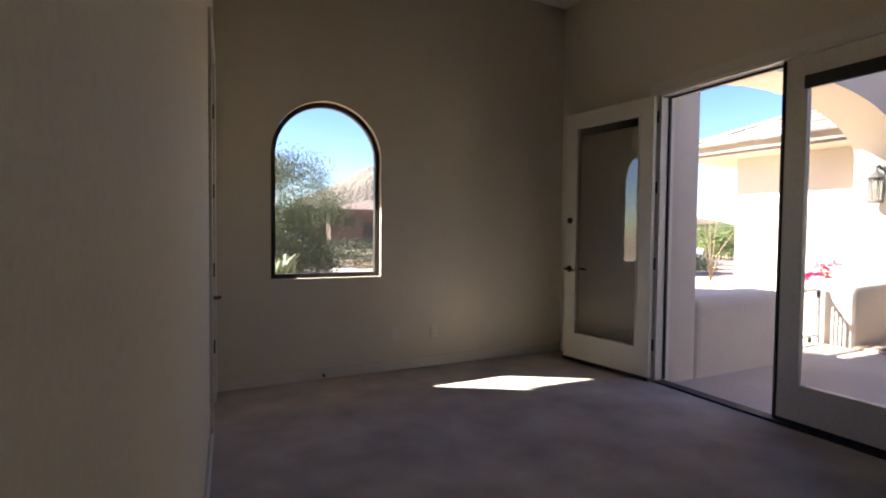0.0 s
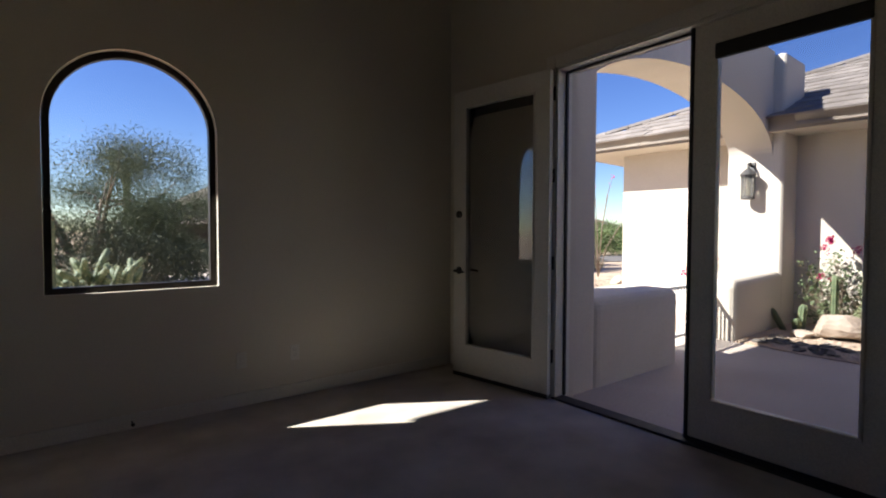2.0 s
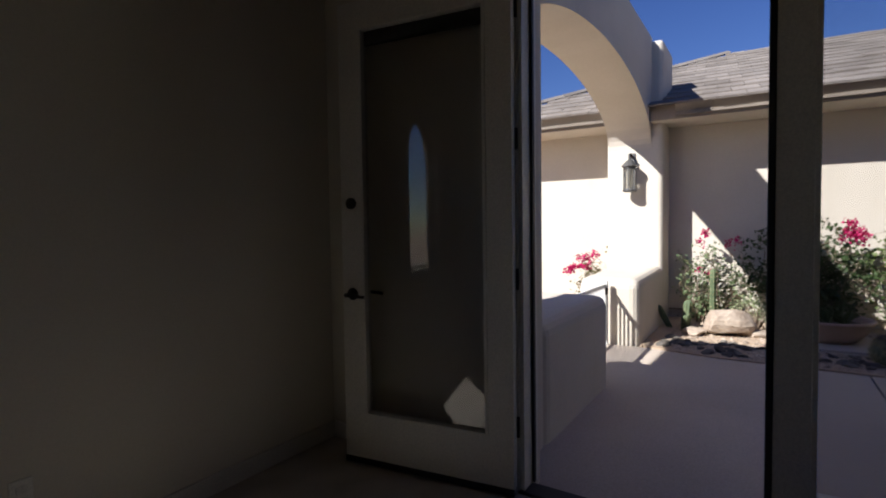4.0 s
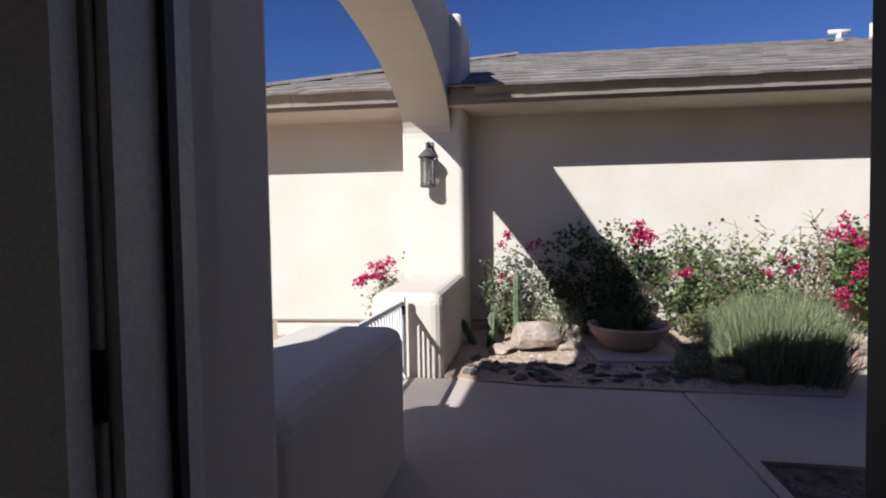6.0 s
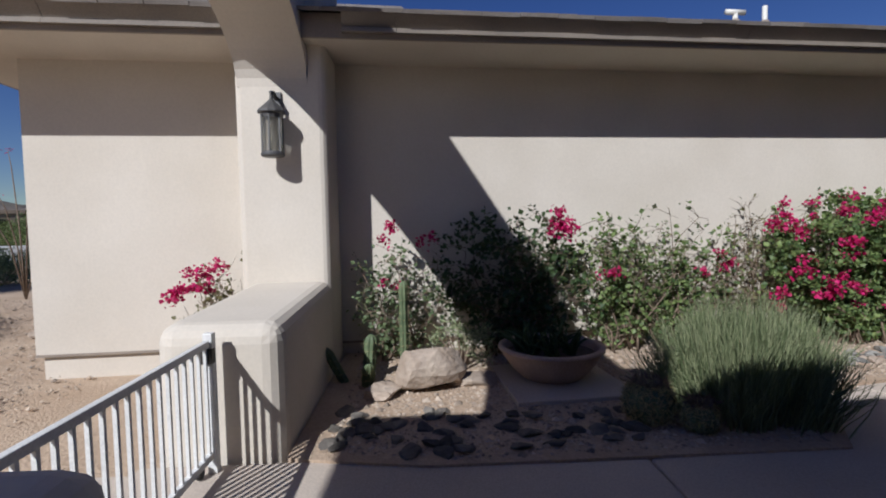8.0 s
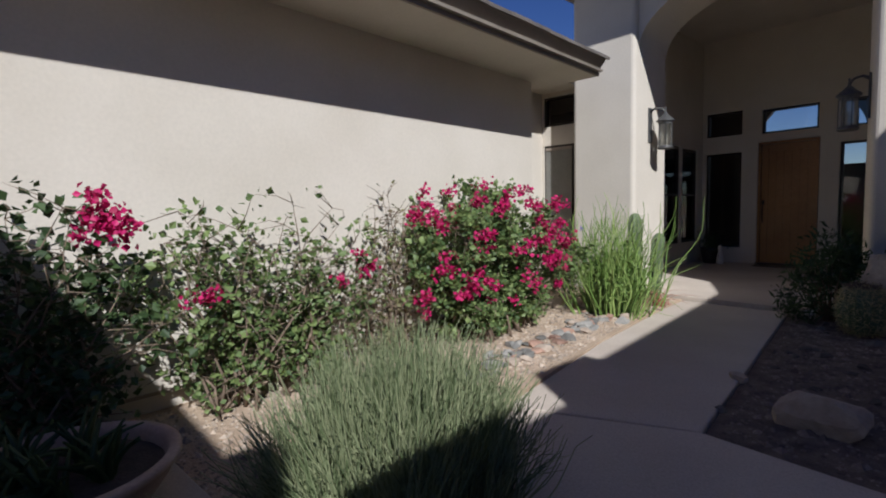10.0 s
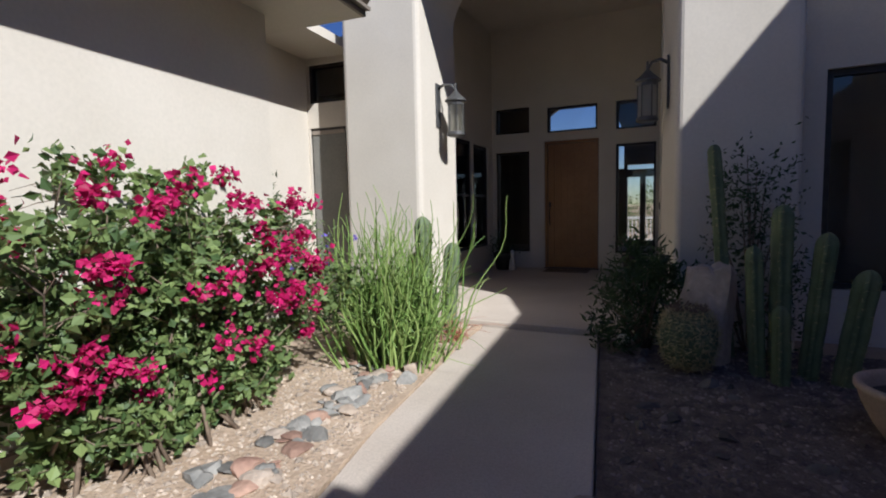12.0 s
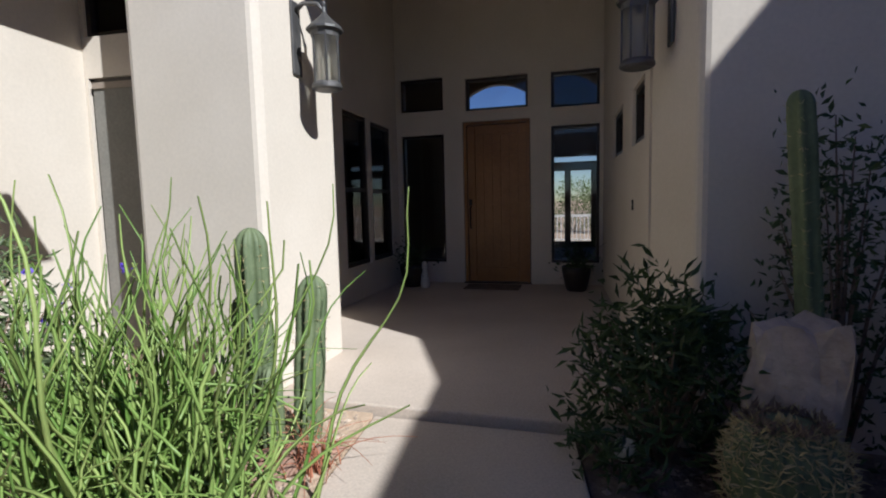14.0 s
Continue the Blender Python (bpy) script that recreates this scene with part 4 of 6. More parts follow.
def lantern(label, at, out=0.19, s=1.0, group="wall lanterns"):
    """A wall lantern; the wall is at y=0 and the lamp stands out along -y. z=0 is the foot of the cage."""
    o = thing("wall_lantern", label, "lantern", at, group)
    part("back_plate", boxed(-0.055 * s, -0.02, 0.12 * s, 0.055 * s, 0.0, 0.62 * s, 0.008), PEWTER, o)
    part("bracket", tube(bmesh.new(), [(0, -0.015, 0.56 * s), (0, -0.08, 0.60 * s), (0, -out * 0.8, 0.585 * s), (0, -out, 0.52 * s)], [0.02, 0.016, 0.014, 0.014], 8), PEWTER, o, "", True)
    c = (0, -out)
    part("roof_cap", lathe(bmesh.new(), [(0.0, 0.56 * s), (0.012, 0.555 * s), (0.014, 0.52 * s), (0.03, 0.50 * s), (0.075, 0.455 * s), (0.125 * s, 0.41 * s), (0.125 * s, 0.395 * s), (0.10 * s, 0.385 * s), (0.095 * s, 0.35 * s), (0, 0.35 * s)], 12, c), PEWTER, o)
    part("finial", lathe(bmesh.new(), [(0, 0.60 * s), (0.013, 0.59 * s), (0.016, 0.578 * s), (0.008, 0.565 * s), (0.008, 0.54 * s), (0, 0.54 * s)], 12, c), PEWTER, o, "", True)
    pane = part("glass_cylinder", lathe(bmesh.new(), [(0.088 * s, 0.04 * s), (0.088 * s, 0.36 * s)], 24, c), SEEDED, o, "seeded glass with its bright reflection mixed in as haze", True)
    pane.visible_shadow = True
    part("base_ring", lathe(bmesh.new(), [(0, 0.0), (0.085 * s, 0.0), (0.105 * s, 0.012), (0.105 * s, 0.03 * s), (0.092 * s, 0.05 * s), (0, 0.05 * s)], 24, c), PEWTER, o)
    for k in range(6):
        a = math.pi / 6 + k * math.pi / 3
        x, y = 0.092 * s * math.cos(a), -out + 0.092 * s * math.sin(a)
        part("cage_post", boxed(x - 0.006, y - 0.006, 0.04 * s, x + 0.006, y + 0.006, 0.37 * s), PEWTER, o)
    for k in range(3):
        a = 2 * math.pi * k / 3
        part("candle_sleeve", lathe(bmesh.new(), [(0.012, 0.05 * s), (0.012, 0.17 * s), (0.008, 0.18 * s), (0.013, 0.2 * s), (0.0, 0.245 * s)], 10, (0.03 * math.cos(a), -out + 0.03 * math.sin(a))), CANDLE, o, "", True)
    return o


lantern("pewter wall lantern with a glass cylinder on the gate pillar", pose(9.66, 3.54, 1.76, 0, 0, -90), 0.15, 0.92)
lantern("pewter wall lantern on the sunlit porch column", pose(10.33, -5.94, 1.985, 0, 0, -90), 0.24, 1.02)
lantern("pewter wall lantern on the shaded porch column", pose(7.825, -6.12, 1.985, 0, 0, 90), 0.2, 1.02)

# ---- gate ----
WHITE_METAL = surface("white_painted_steel", (0.68, 0.67, 0.64), (0.76, 0.75, 0.72), 5, 0.45, 90, 0.08, 0.001)
gate = thing("metal_gate", "low white steel picket gate between the court walls", "gate", pose(6.46, 3.46, PATIO))
part("gate_post", boxed(1.46, -0.025, 0.0, 1.51, 0.025, 0.76, 0.004), WHITE_METAL, gate)
part("gate_post", boxed(0.0, -0.025, 0.0, 0.05, 0.025, 0.76, 0.004), WHITE_METAL, gate)
part("top_rail", boxed(0.06, -0.016, 0.69, 1.45, 0.016, 0.725, 0.004), WHITE_METAL, gate)
part("bottom_rail", boxed(0.06, -0.016, 0.09, 1.45, 0.016, 0.125, 0.004), WHITE_METAL, gate)
me = None
for k in range(19):
    x = 0.07 + k * 0.0755
    if me is None:
        first = part("picket", boxed(-0.008, -0.008, 0.125, 0.008, 0.008, 0.69), WHITE_METAL, gate, at=pose(x, 0, 0))
        me = first.data
    else:
        ob = new("picket", me)
        ob.parent = gate
        ob.matrix_basis = pose(x, 0, 0)
part("wheel", lathe(bmesh.new(), [(0, -0.012), (0.035, -0.012), (0.04, 0), (0.035, 0.012), (0, 0.012)], 16), BLACK, gate, "small black gate wheel", True, pose(1.40, 0.04, 0.04, 90, 0, 0))
part("latch", boxed(1.44, -0.03, 0.6, 1.49, 0.03, 0.68, 0.004), BRONZE, gate, "dark gate latch")

# ---- recess by the wing: window and door ----
DARK_IN = surface("dark_interior_paint", (0.05, 0.045, 0.04), (0.07, 0.062, 0.055), 2, 0.9, 40, 0.05, 0.002)


def flat_window(name, label, at, w, h, mullions=(), frame_w=0.05, depth=0.09, mat=BRONZE, rails=()):
    """A window in the plane y=0 (out along -y), from x=0 to w and z=0 to h."""
    o = thing(name, label, "window", at, kind="structure")
    fr = part("window_frame", boxed(0, 0, 0, frame_w, depth, h), mat, o)
    part("window_frame", boxed(w - frame_w, 0, 0, w, depth, h), mat, o)
    part("window_frame", boxed(frame_w, 0, 0, w - frame_w, depth, frame_w), mat, o)
    part("window_frame", boxed(frame_w, 0, h - frame_w, w - frame_w, depth, h), mat, o)
    for m in mullions:
        part("mullion", boxed(m - 0.03, 0.005, frame_w, m + 0.03, depth - 0.005, h - frame_w), mat, o)
    for m in rails:
        part("rail", boxed(frame_w, 0.012, m - 0.025, w - frame_w, depth - 0.012, m + 0.025), mat, o)
    p = part("pane", boxed(frame_w - 0.01, depth / 2 - 0.003, frame_w - 0.01, w - frame_w + 0.01, depth / 2 + 0.003, h - frame_w + 0.01), GLASS, o)
    p.visible_shadow = False
    return o


RX = 1.38   # face of the recess wall in the wing's own frame
TAN_FRAME = surface("tan_window_frame", (0.46, 0.42, 0.35), (0.52, 0.475, 0.40), 4, 0.5, 80, 0.05, 0.001)
flat_window("window_2", "tan framed window in the recessed wall", WING @ pose(RX + 0.02, -6.2, 0.7, 0, 0, -90), 1.04, 1.62, (0.62,), 0.07, mat=TAN_FRAME)
flat_window("window_3", "dark glazed side door in a tan wall", WING @ pose(1.345, -8.08, -0.06, 0, 0, 180), 0.925, 2.33, (0.58,), 0.035, mat=BRONZE)
flat_window("window_4", "dark transom above the side door", WING @ pose(1.345, -8.08, 2.6, 0, 0, 180), 0.925, 0.51, (), 0.04, mat=BRONZE)

# grey-green of the blind, lowered to hold the shade on it
BLIND_SHADED = surface("shaded_grey_blind", (0.17, 0.165, 0.145), (0.21, 0.20, 0.175), 3, 0.8, 40, 0.1, 0.002)
shade = thing("door_blind", "closed grey-green blind behind the side door, darkened for shade", "blind", WING @ pose(1.345, -8.09, -0.02, 0, 0, 180))
part("blind_sheet", boxed(0.036, -0.035, 0.031, 0.55, -0.022, 2.199), BLIND_SHADED, shade)
part("bottom_rail", boxed(0.036, -0.04, 0.0, 0.55, -0.018, 0.03, 0.003), FASCIA, shade)
part("head_rail", boxed(0.036, -0.05, 2.2, 0.55, -0.012, 2.25, 0.003), FASCIA, shade)

# ---- entry: front door, sidelights, transoms, porch windows ----
WOOD = surface("oiled_oak", (0.24, 0.105, 0.03), (0.36, 0.17, 0.055), 1.5, 0.45, 30, 0.2, 0.002, third=(0.30, 0.135, 0.04))
fd = thing("front_door", "tall honey-brown wooden front door with plank panels", "door", pose(9.09, ENTRY_Y - 0.12, -0.07))
part("frame_side", boxed(0, 0, 0, 0.045, 0.13, 2.46), WOOD, fd)
part("frame_side", boxed(0.955, 0, 0, 1.0, 0.13, 2.46), WOOD, fd)
part("frame_head", boxed(0.045, 0, 2.415, 0.955, 0.13, 2.46), WOOD, fd)
part("sill", boxed(-0.02, -0.02, -0.02, 1.02, 0.16, 0.02, 0.005), BRONZE, fd, "dark metal sill")
leaf = part("leaf", boxed(0.048, 0.02, 0.022, 0.952, 0.065, 2.412, 0.003), WOOD, fd)
for x0, x1, z0, z1 in ((0.05, 0.17, 0.024, 2.41), (0.83, 0.95, 0.024, 2.41), (0.172, 0.828, 0.024, 0.24), (0.172, 0.828, 2.27, 2.41)):
    part("stile", boxed(x0, 0.066, z0, x1, 0.082, z1, 0.004), WOOD, leaf)
for k in range(5):
    part("plank", boxed(0.174 + k * 0.131, 0.066, 0.243, 0.174 + k * 0.131 + 0.127, 0.074, 2.267, 0.003), WOOD, leaf)
pull = part("pull_handle", tube(bmesh.new(), [(0.91, 0.085, 0.85), (0.91, 0.13, 0.87), (0.91, 0.135, 1.0), (0.91, 0.13, 1.16), (0.91, 0.085, 1.18)], 0.012, 10), BRONZE, fd, "long dark pull handle", True)
part("thumb_latch", boxed(0.885, 0.083, 1.2, 0.935, 0.1, 1.3, 0.005), BRONZE, pull)


def entry_window(name, label, hole, rails=()):
    return flat_window(name, label, pose(hole[1], ENTRY_Y - 0.06, hole[2], 0, 0, 180), hole[1] - hole[0], hole[3] - hole[2], (), 0.04, rails=rails)


entry_window("window_5", "dark transom window above the front door", ENTRY_HOLES[1])
entry_window("window_6", "tall dark sidelight of the entry", ENTRY_HOLES[2])
entry_window("window_7", "square dark transom above a sidelight", ENTRY_HOLES[3])
entry_window("window_8", "tall sidelight that shows the back yard", ENTRY_HOLES[4])
entry_window("window_9", "square dark transom above a sidelight", ENTRY_HOLES[5])
for i, h in enumerate(LEFT_HOLES):
    flat_window("window_%d" % (10 + i), "tall dark porch window with a middle rail", pose(11.2, h[1], h[2], 0, 0, -90), h[1] - h[0], h[3] - h[2], (), 0.05, rails=(1.0,))
for i, h in enumerate(RIGHT_HOLES):
    flat_window("window_%d" % (12 + i), "small high porch window", PORCH_RIGHT @ pose(-0.03, h[0], h[2], 0, 0, 90), h[1] - h[0], h[3] - h[2], (), 0.05)
flat_window("window_14", "wide dark window in the shaded wing", pose(6.5, -6.36, 0.3, 0, 0, 180), 1.6, 2.05, (0.8,), 0.06)
bell = thing("door_bell", "small dark door bell button", "door bell", PORCH_RIGHT @ pose(0, -0.75, 1.12))
part("bell_plate", boxed(0, -0.025, -0.045, 0.012, 0.025, 0.045, 0.005), BRONZE, bell)
part("bell_button", tube(bmesh.new(), [(0.012, 0, 0), (0.02, 0, 0)], 0.01, 10), CANDLE, bell)
mat_ob = thing("door_mat", "thin brown mat before the front door", "door mat", pose(9.2, -10.0, -0.07))
part("mat_body", boxed(0, 0, 0, 0.8, 0.42, 0.015, 0.004), GRAVEL_SHADED, mat_ob)
# the back yard behind the hall
fence = thing("yard_fence", "white picket fence in the back yard", "fence", pose(6.2, -19.0, -0.2))
part("rail", boxed(0, -0.02, 0.85, 4.0, 0.02, 0.92), WHITE_METAL, fence)
part("rail", boxed(0, -0.02, 0.1, 4.0, 0.02, 0.15), WHITE_METAL, fence)
pk = part("picket", boxed(-0.012, -0.012, 0.0, 0.012, 0.012, 0.95), WHITE_METAL, fence)
for k in range(1, 34):
    ob = new("picket", pk.data)
    ob.parent = fence
    ob.matrix_basis = pose(k * 0.12, 0, 0)

YARD_SPOTS = ((6.5, -24.5, 2.0), (8.6, -26.0, 2.4), (10.8, -25.0, 2.1), (12.8, -26.5, 2.3))

# ---- pots ----
TERRA = surface("pale_terracotta", (0.40, 0.285, 0.215), (0.50, 0.37, 0.285), 5, 0.85, 60, 0.2, 0.003)
SOIL = surface("potting_soil", (0.05, 0.038, 0.03), (0.09, 0.07, 0.055), 14, 1.0, 60, 0.8, 0.01)


def bowl(label, at, r, h):
    o = thing("planter_bowl", label, "planter", at, "terracotta bowls")
    part("bowl_body", lathe(bmesh.new(), [(0, 0), (0.5 * r, 0), (0.56 * r, 0.02 * h), (0.74 * r, 0.3 * h), (0.9 * r, 0.66 * h), (0.955 * r, 0.86 * h), (1.0 * r, 0.9 * h), (1.0 * r, 0.985 * h), (0.97 * r, h), (0.90 * r, h), (0.87 * r, 0.9 * h), (0.84 * r, 0.7 * h)], 40), TERRA, o, "", True)
    part("soil", lathe(bmesh.new(), [(0.86 * r, 0.74 * h), (0.5 * r, 0.8 * h), (0, 0.82 * h)], 32), SOIL, o, "dark potting soil")
    return o


def succulent(label, at, n, length, seed, mat=None):
    rg = np.random.default_rng(seed)
    o = thing("succulent", label, "succulent", at, "bowl plants")
    pts, tips = [], []
    for _ in range(n):
        a, t = rg.uniform(0, 6.28), rg.uniform(0.25, 1.0)
        b = (rg.normal(0, 0.02), rg.normal(0, 0.02), 0)
        L = length * rg.uniform(0.7, 1.2)
        pts.append(b)
        tips.append((b[0] + L * t * math.cos(a), b[1] + L * t * math.sin(a), L * (1.15 - 0.6 * t)))
    for b, tip in zip(pts, tips):
        blades("leaf", mat or LEAF_DARK, o, [b], [tip], 0.022, 0.35)
    return o


paver = thing("stone_paver", "square tan stone paver under the planter bowl", "paver", pose(9.17, 1.24, -0.13, 0, 0, 5))
part("paver_slab", boxed(-0.46, -0.46, 0, 0.46, 0.46, 0.045, 0.008), CONCRETE, paver)
bowl("wide pale terracotta bowl with spiky succulents", pose(9.25, 1.27, -0.085), 0.43, 0.26)
for k, (x, y) in enumerate(((9.17, 1.44), (9.34, 1.19), (9.14, 1.14), (9.44, 1.39), (9.29, 1.51), (9.07, 1.31))):
    succulent("spiky green aloe in the terracotta bowl", pose(x, y, 0.11), 15, 0.25, k + 3)
bowl("terracotta bowl in the shaded bed", pose(6.5, -3.85, -0.15), 0.34, 0.32)


def potted(label, at, seed):
    rg = np.random.default_rng(seed)
    o = thing("potted_plant", label, "potted plant", at, "porch pots")
    part("pot", lathe(bmesh.new(), [(0, 0), (0.13, 0), (0.15, 0.05), (0.19, 0.25), (0.2, 0.33), (0.185, 0.34), (0.17, 0.3), (0, 0.28)], 24), BRONZE, o, "dark glazed round pot", True)
    roots = [(rg.normal(0, 0.04), rg.normal(0, 0.04), 0.28) for _ in range(40)]
    blades("stem_tuft", LEAF_DARK, o, roots, [(r[0] * 3 + rg.normal(0, 0.12), r[1] * 3 + rg.normal(0, 0.12), 0.28 + rg.uniform(0.2, 0.5)) for r in roots], 0.006, 0.3)
    scatter_leaves("leaves", LEAF_DARK, o, [(rg.normal(0, 0.13), rg.normal(0, 0.13), 0.45 + rg.normal(0, 0.12)) for _ in range(220)], 0.07, "", 0.4)
    return o


potted("small leafy plant in a dark pot by the sidelight", pose(10.82, -9.75, -0.07), 4)
potted("small leafy plant in a dark pot by the front door", pose(8.42, -9.7, -0.07), 9)
figure = thing("garden_figurine", "small white rounded porch ornament", "ornament", pose(10.6, -9.65, -0.07))
part("ornament_body", lathe(bmesh.new(), [(0, 0), (0.06, 0), (0.07, 0.06), (0.05, 0.2), (0.03, 0.26), (0.045, 0.33), (0.03, 0.38), (0, 0.4)], 16), TRIM, figure, "", True)

# ---- plants along the house wall ----
def on_wall(x, y):
    return WING @ pose(x, y - 1.95, -0.12)


bougainvillea("pale dusty bougainvillea with a few flowers beside the pillar", on_wall(-0.25, 2.55), 0.8, 1.25, 0.4, 12, 1300, 6, LEAF_SAGE, 11, 0.2, 0.045, [(0.1, 1.2), (-0.25, 1.15), (0.18, 0.75)])
# leaf colour darkened here to carry the arch's shadow
bougainvillea("leafy bougainvillea with the arch's shadow put into its dark leaves", on_wall(-0.3, 1.40), 1.5, 1.42, 0.45, 26, 3600, 6, LEAF_DARK, 12, 0.15, 0.055, [(-0.35, 1.2), (-0.42, 1.25)])
bougainvillea("sunlit green bougainvillea with red flowers", on_wall(-0.32, 0.05), 1.9, 1.5, 0.5, 32, 4300, 9, LEAF_BOUG, 13, 0.3, 0.05, [(0.98, 1.22), (0.92, 1.16), (-0.5, 0.88), (0.5, 0.75), (0.98, 1.26)])
bougainvillea("sparse half-bare bougainvillea twigs on the sunlit wall", on_wall(-0.25, -1.05), 1.15, 1.5, 0.35, 14, 800, 3, LEAF_DULL, 14, 0.8, 0.045, [(0.35, 0.85), (-0.3, 0.5)])
hr = np.random.default_rng(77)
heads = [(1.28, 1.4), (1.37, 1.31), (1.22, 1.25), (1.08, 1.24), (0.65, 1.38), (0.24, 1.46), (0.42, 1.32), (-0.27, 1.39), (-0.42, 1.2), (-0.63, 1.05), (-0.81, 0.83), (-0.8, 0.66), (-0.33, 0.9), (-0.06, 0.92), (0.03, 1.04), (0.35, 0.96), (1.08, 0.91), (1.16, 0.74), (1.07, 0.76), (0.77, 0.56), (0.81, 0.7), (-0.04, 0.37), (0.47, 0.42), (1.26, 0.36), (1.36, 0.53), (0.9, 1.1), (0.62, 1.06)]
heads = [(hy * 0.88, hz * 0.96) for hy, hz in heads] + [(hr.uniform(-1.05, 1.05), hr.uniform(0.4, 1.5)) for _ in range(30)]
bougainvillea("lush green bougainvillea covered in magenta flowers", on_wall(-0.46, -2.25), 2.3, 1.5, 0.95, 54, 24000, 70, LEAF_BOUG, 15, 0.0, 0.052, heads)
bougainvillea("red-flowered bougainvillea outside the gate pillar", pose(9.75, 4.22, -0.15), 0.6, 1.05, 0.35, 10, 500, 12, LEAF_DULL, 16, 0.2, 0.045, [(0.0, 0.9), (-0.1, 1.0), (0.1, 0.85), (0.2, 0.7)])


def soft_shrub(name, label, at, rx, ry, h, n, mat, size, seed, aspect=0.3, stems=18, clip=False):
    """A rounded shrub: stems from one foot, and leaves in clumps over an uneven dome."""
    rg = np.random.default_rng(seed)
    o = thing(name, label, "shrub", at)
    bm = bmesh.new()
    tips = []
    for _ in range(stems):
        a, t = rg.uniform(0, 6.28), math.sqrt(rg.uniform(0, 1))
        tip = (rx * t * math.cos(a), ry * t * math.sin(a), h * (1 - 0.55 * t * t) * rg.uniform(0.75, 1.05))
        mid = (tip[0] * 0.45, tip[1] * 0.45, tip[2] * 0.6)
        tube(bm, [(tip[0] * 0.1, tip[1] * 0.1, 0), mid, tip], [0.012, 0.008, 0.003], 5)
        tips.append(tip)
    part("stem_frame", bm, TWIG, o, "", True)
    clumps = []
    for _ in range(max(12, n // 35)):
        a, u = rg.uniform(0, 6.28), rg.uniform(0.05, 1.0)
        k = 1 + 0.18 * noise.noise((math.cos(a) * 2, math.sin(a) * 2, u * 3 + seed))
        rad = math.sqrt(max(0, 1 - (u * 0.98) ** (3 if clip else 2)))
        f = rg.uniform(0.72, 1.0) if rg.random() > 0.3 else rg.uniform(0.2, 0.7)
        clumps.append((rx * rad * k * f * math.cos(a), ry * rad * k * f * math.sin(a), h * u * k * (0.55 + 0.45 * f)))
    pts = []
    for _ in range(n):
        c = clumps[rg.integers(len(clumps))]
        p = np.array(c) + rg.normal(0, 1, 3) * [0.13 * rx, 0.13 * ry, 0.09 * h]
        if p[2] > 0.02:
            pts.append(p)
    scatter_leaves("foliage", mat, o, pts, size, "", aspect, 0.45)
    return o


# fine-leaved shrub by the recess, with its few violet flowers
VIOLET = leaf_mat("violet_petal", (0.10, 0.06, 0.45), (0.22, 0.12, 0.7))
ruellia = soft_shrub("narrow_leaf_shrub", "grey-green narrow-leaved shrub with a few violet flowers", pose(11.15, -4.25, -0.12), 0.5, 0.6, 1.35, 2600, LEAF_SAGE, 0.10, 21, 0.16)
scatter_leaves("flowers", VIOLET, ruellia, [c for k in range(9) for c in (np.array([-0.35 + 0.1 * (k % 4), 0.35 - 0.12 * k, 0.75 + 0.07 * (k % 5)]) + rng.normal(0, 0.012, (9, 3)))], 0.03, "violet flowers", 0.8)

# reed clump before the column
rg = np.random.default_rng(31)
reed = thing("reed_clump", "tall bright green reed-like succulent clump", "succulent", pose(9.83, -4.02, -0.12))
roots = [(rg.normal(0, 0.14), rg.normal(0, 0.14), 0) for _ in range(300)]
tips = [(r[0] * 2.1 + rg.normal(0, 0.11), r[1] * 2.1 + rg.normal(0, 0.11), rg.uniform(0.5, 1.2) + 0.22 * (rg.random() > 0.8)) for r in roots]
blades("stem_tuft", LEAF_REED, reed, roots, tips, 0.0125, 0.25, "", 12, 0.095)
roots = [(rg.normal(0, 0.12), rg.normal(0, 0.12), 0) for _ in range(120)]
ang = [rg.uniform(0, 6.28) for _ in roots]
tips = [(r[0] + rg.uniform(0.3, 0.75) * math.cos(a), r[1] + rg.uniform(0.3, 0.75) * math.sin(a), rg.uniform(0.1, 0.75)) for r, a in zip(roots, ang)]
blades("drooping_tuft", LEAF_REED, reed, roots, tips, 0.0085, 1.1, "arched drooping stems", 12, 0.07)
for k in range(54):
    a = rg.normal(3.3, 1.1) if k % 3 else rg.uniform(0, 6.28)
    reach, top = rg.uniform(0.18, 0.5), rg.uniform(0.4, 0.85)
    hook, side = rg.uniform(-0.42, -0.05), rg.uniform(-0.7, 0.7)
    c, q = math.cos(a), math.sin(a)
    spine = []
    for n in range(13):
        f = n / 12
        rad = 0.10 + reach * (0.18 * f + 0.82 * f * f)
        lift = top * (1 - (1 - f) ** 2.2) + hook * max(f - 0.55, 0) * 2.2 + 0.03 * math.sin(9 * f + 6 * side)
        sway = side * 0.35 * f * f + 0.05 * math.sin(11 * f + 8 * side) * f
        spine.append((rad * c - sway * q, rad * q + sway * c, lift))
    bm = bmesh.new()
    tube(bm, spine, [0.0085 - 0.0045 * n / 12 for n in range(13)], 6)
    part("curled_stem", bm, LEAF_REED, reed, "", True)

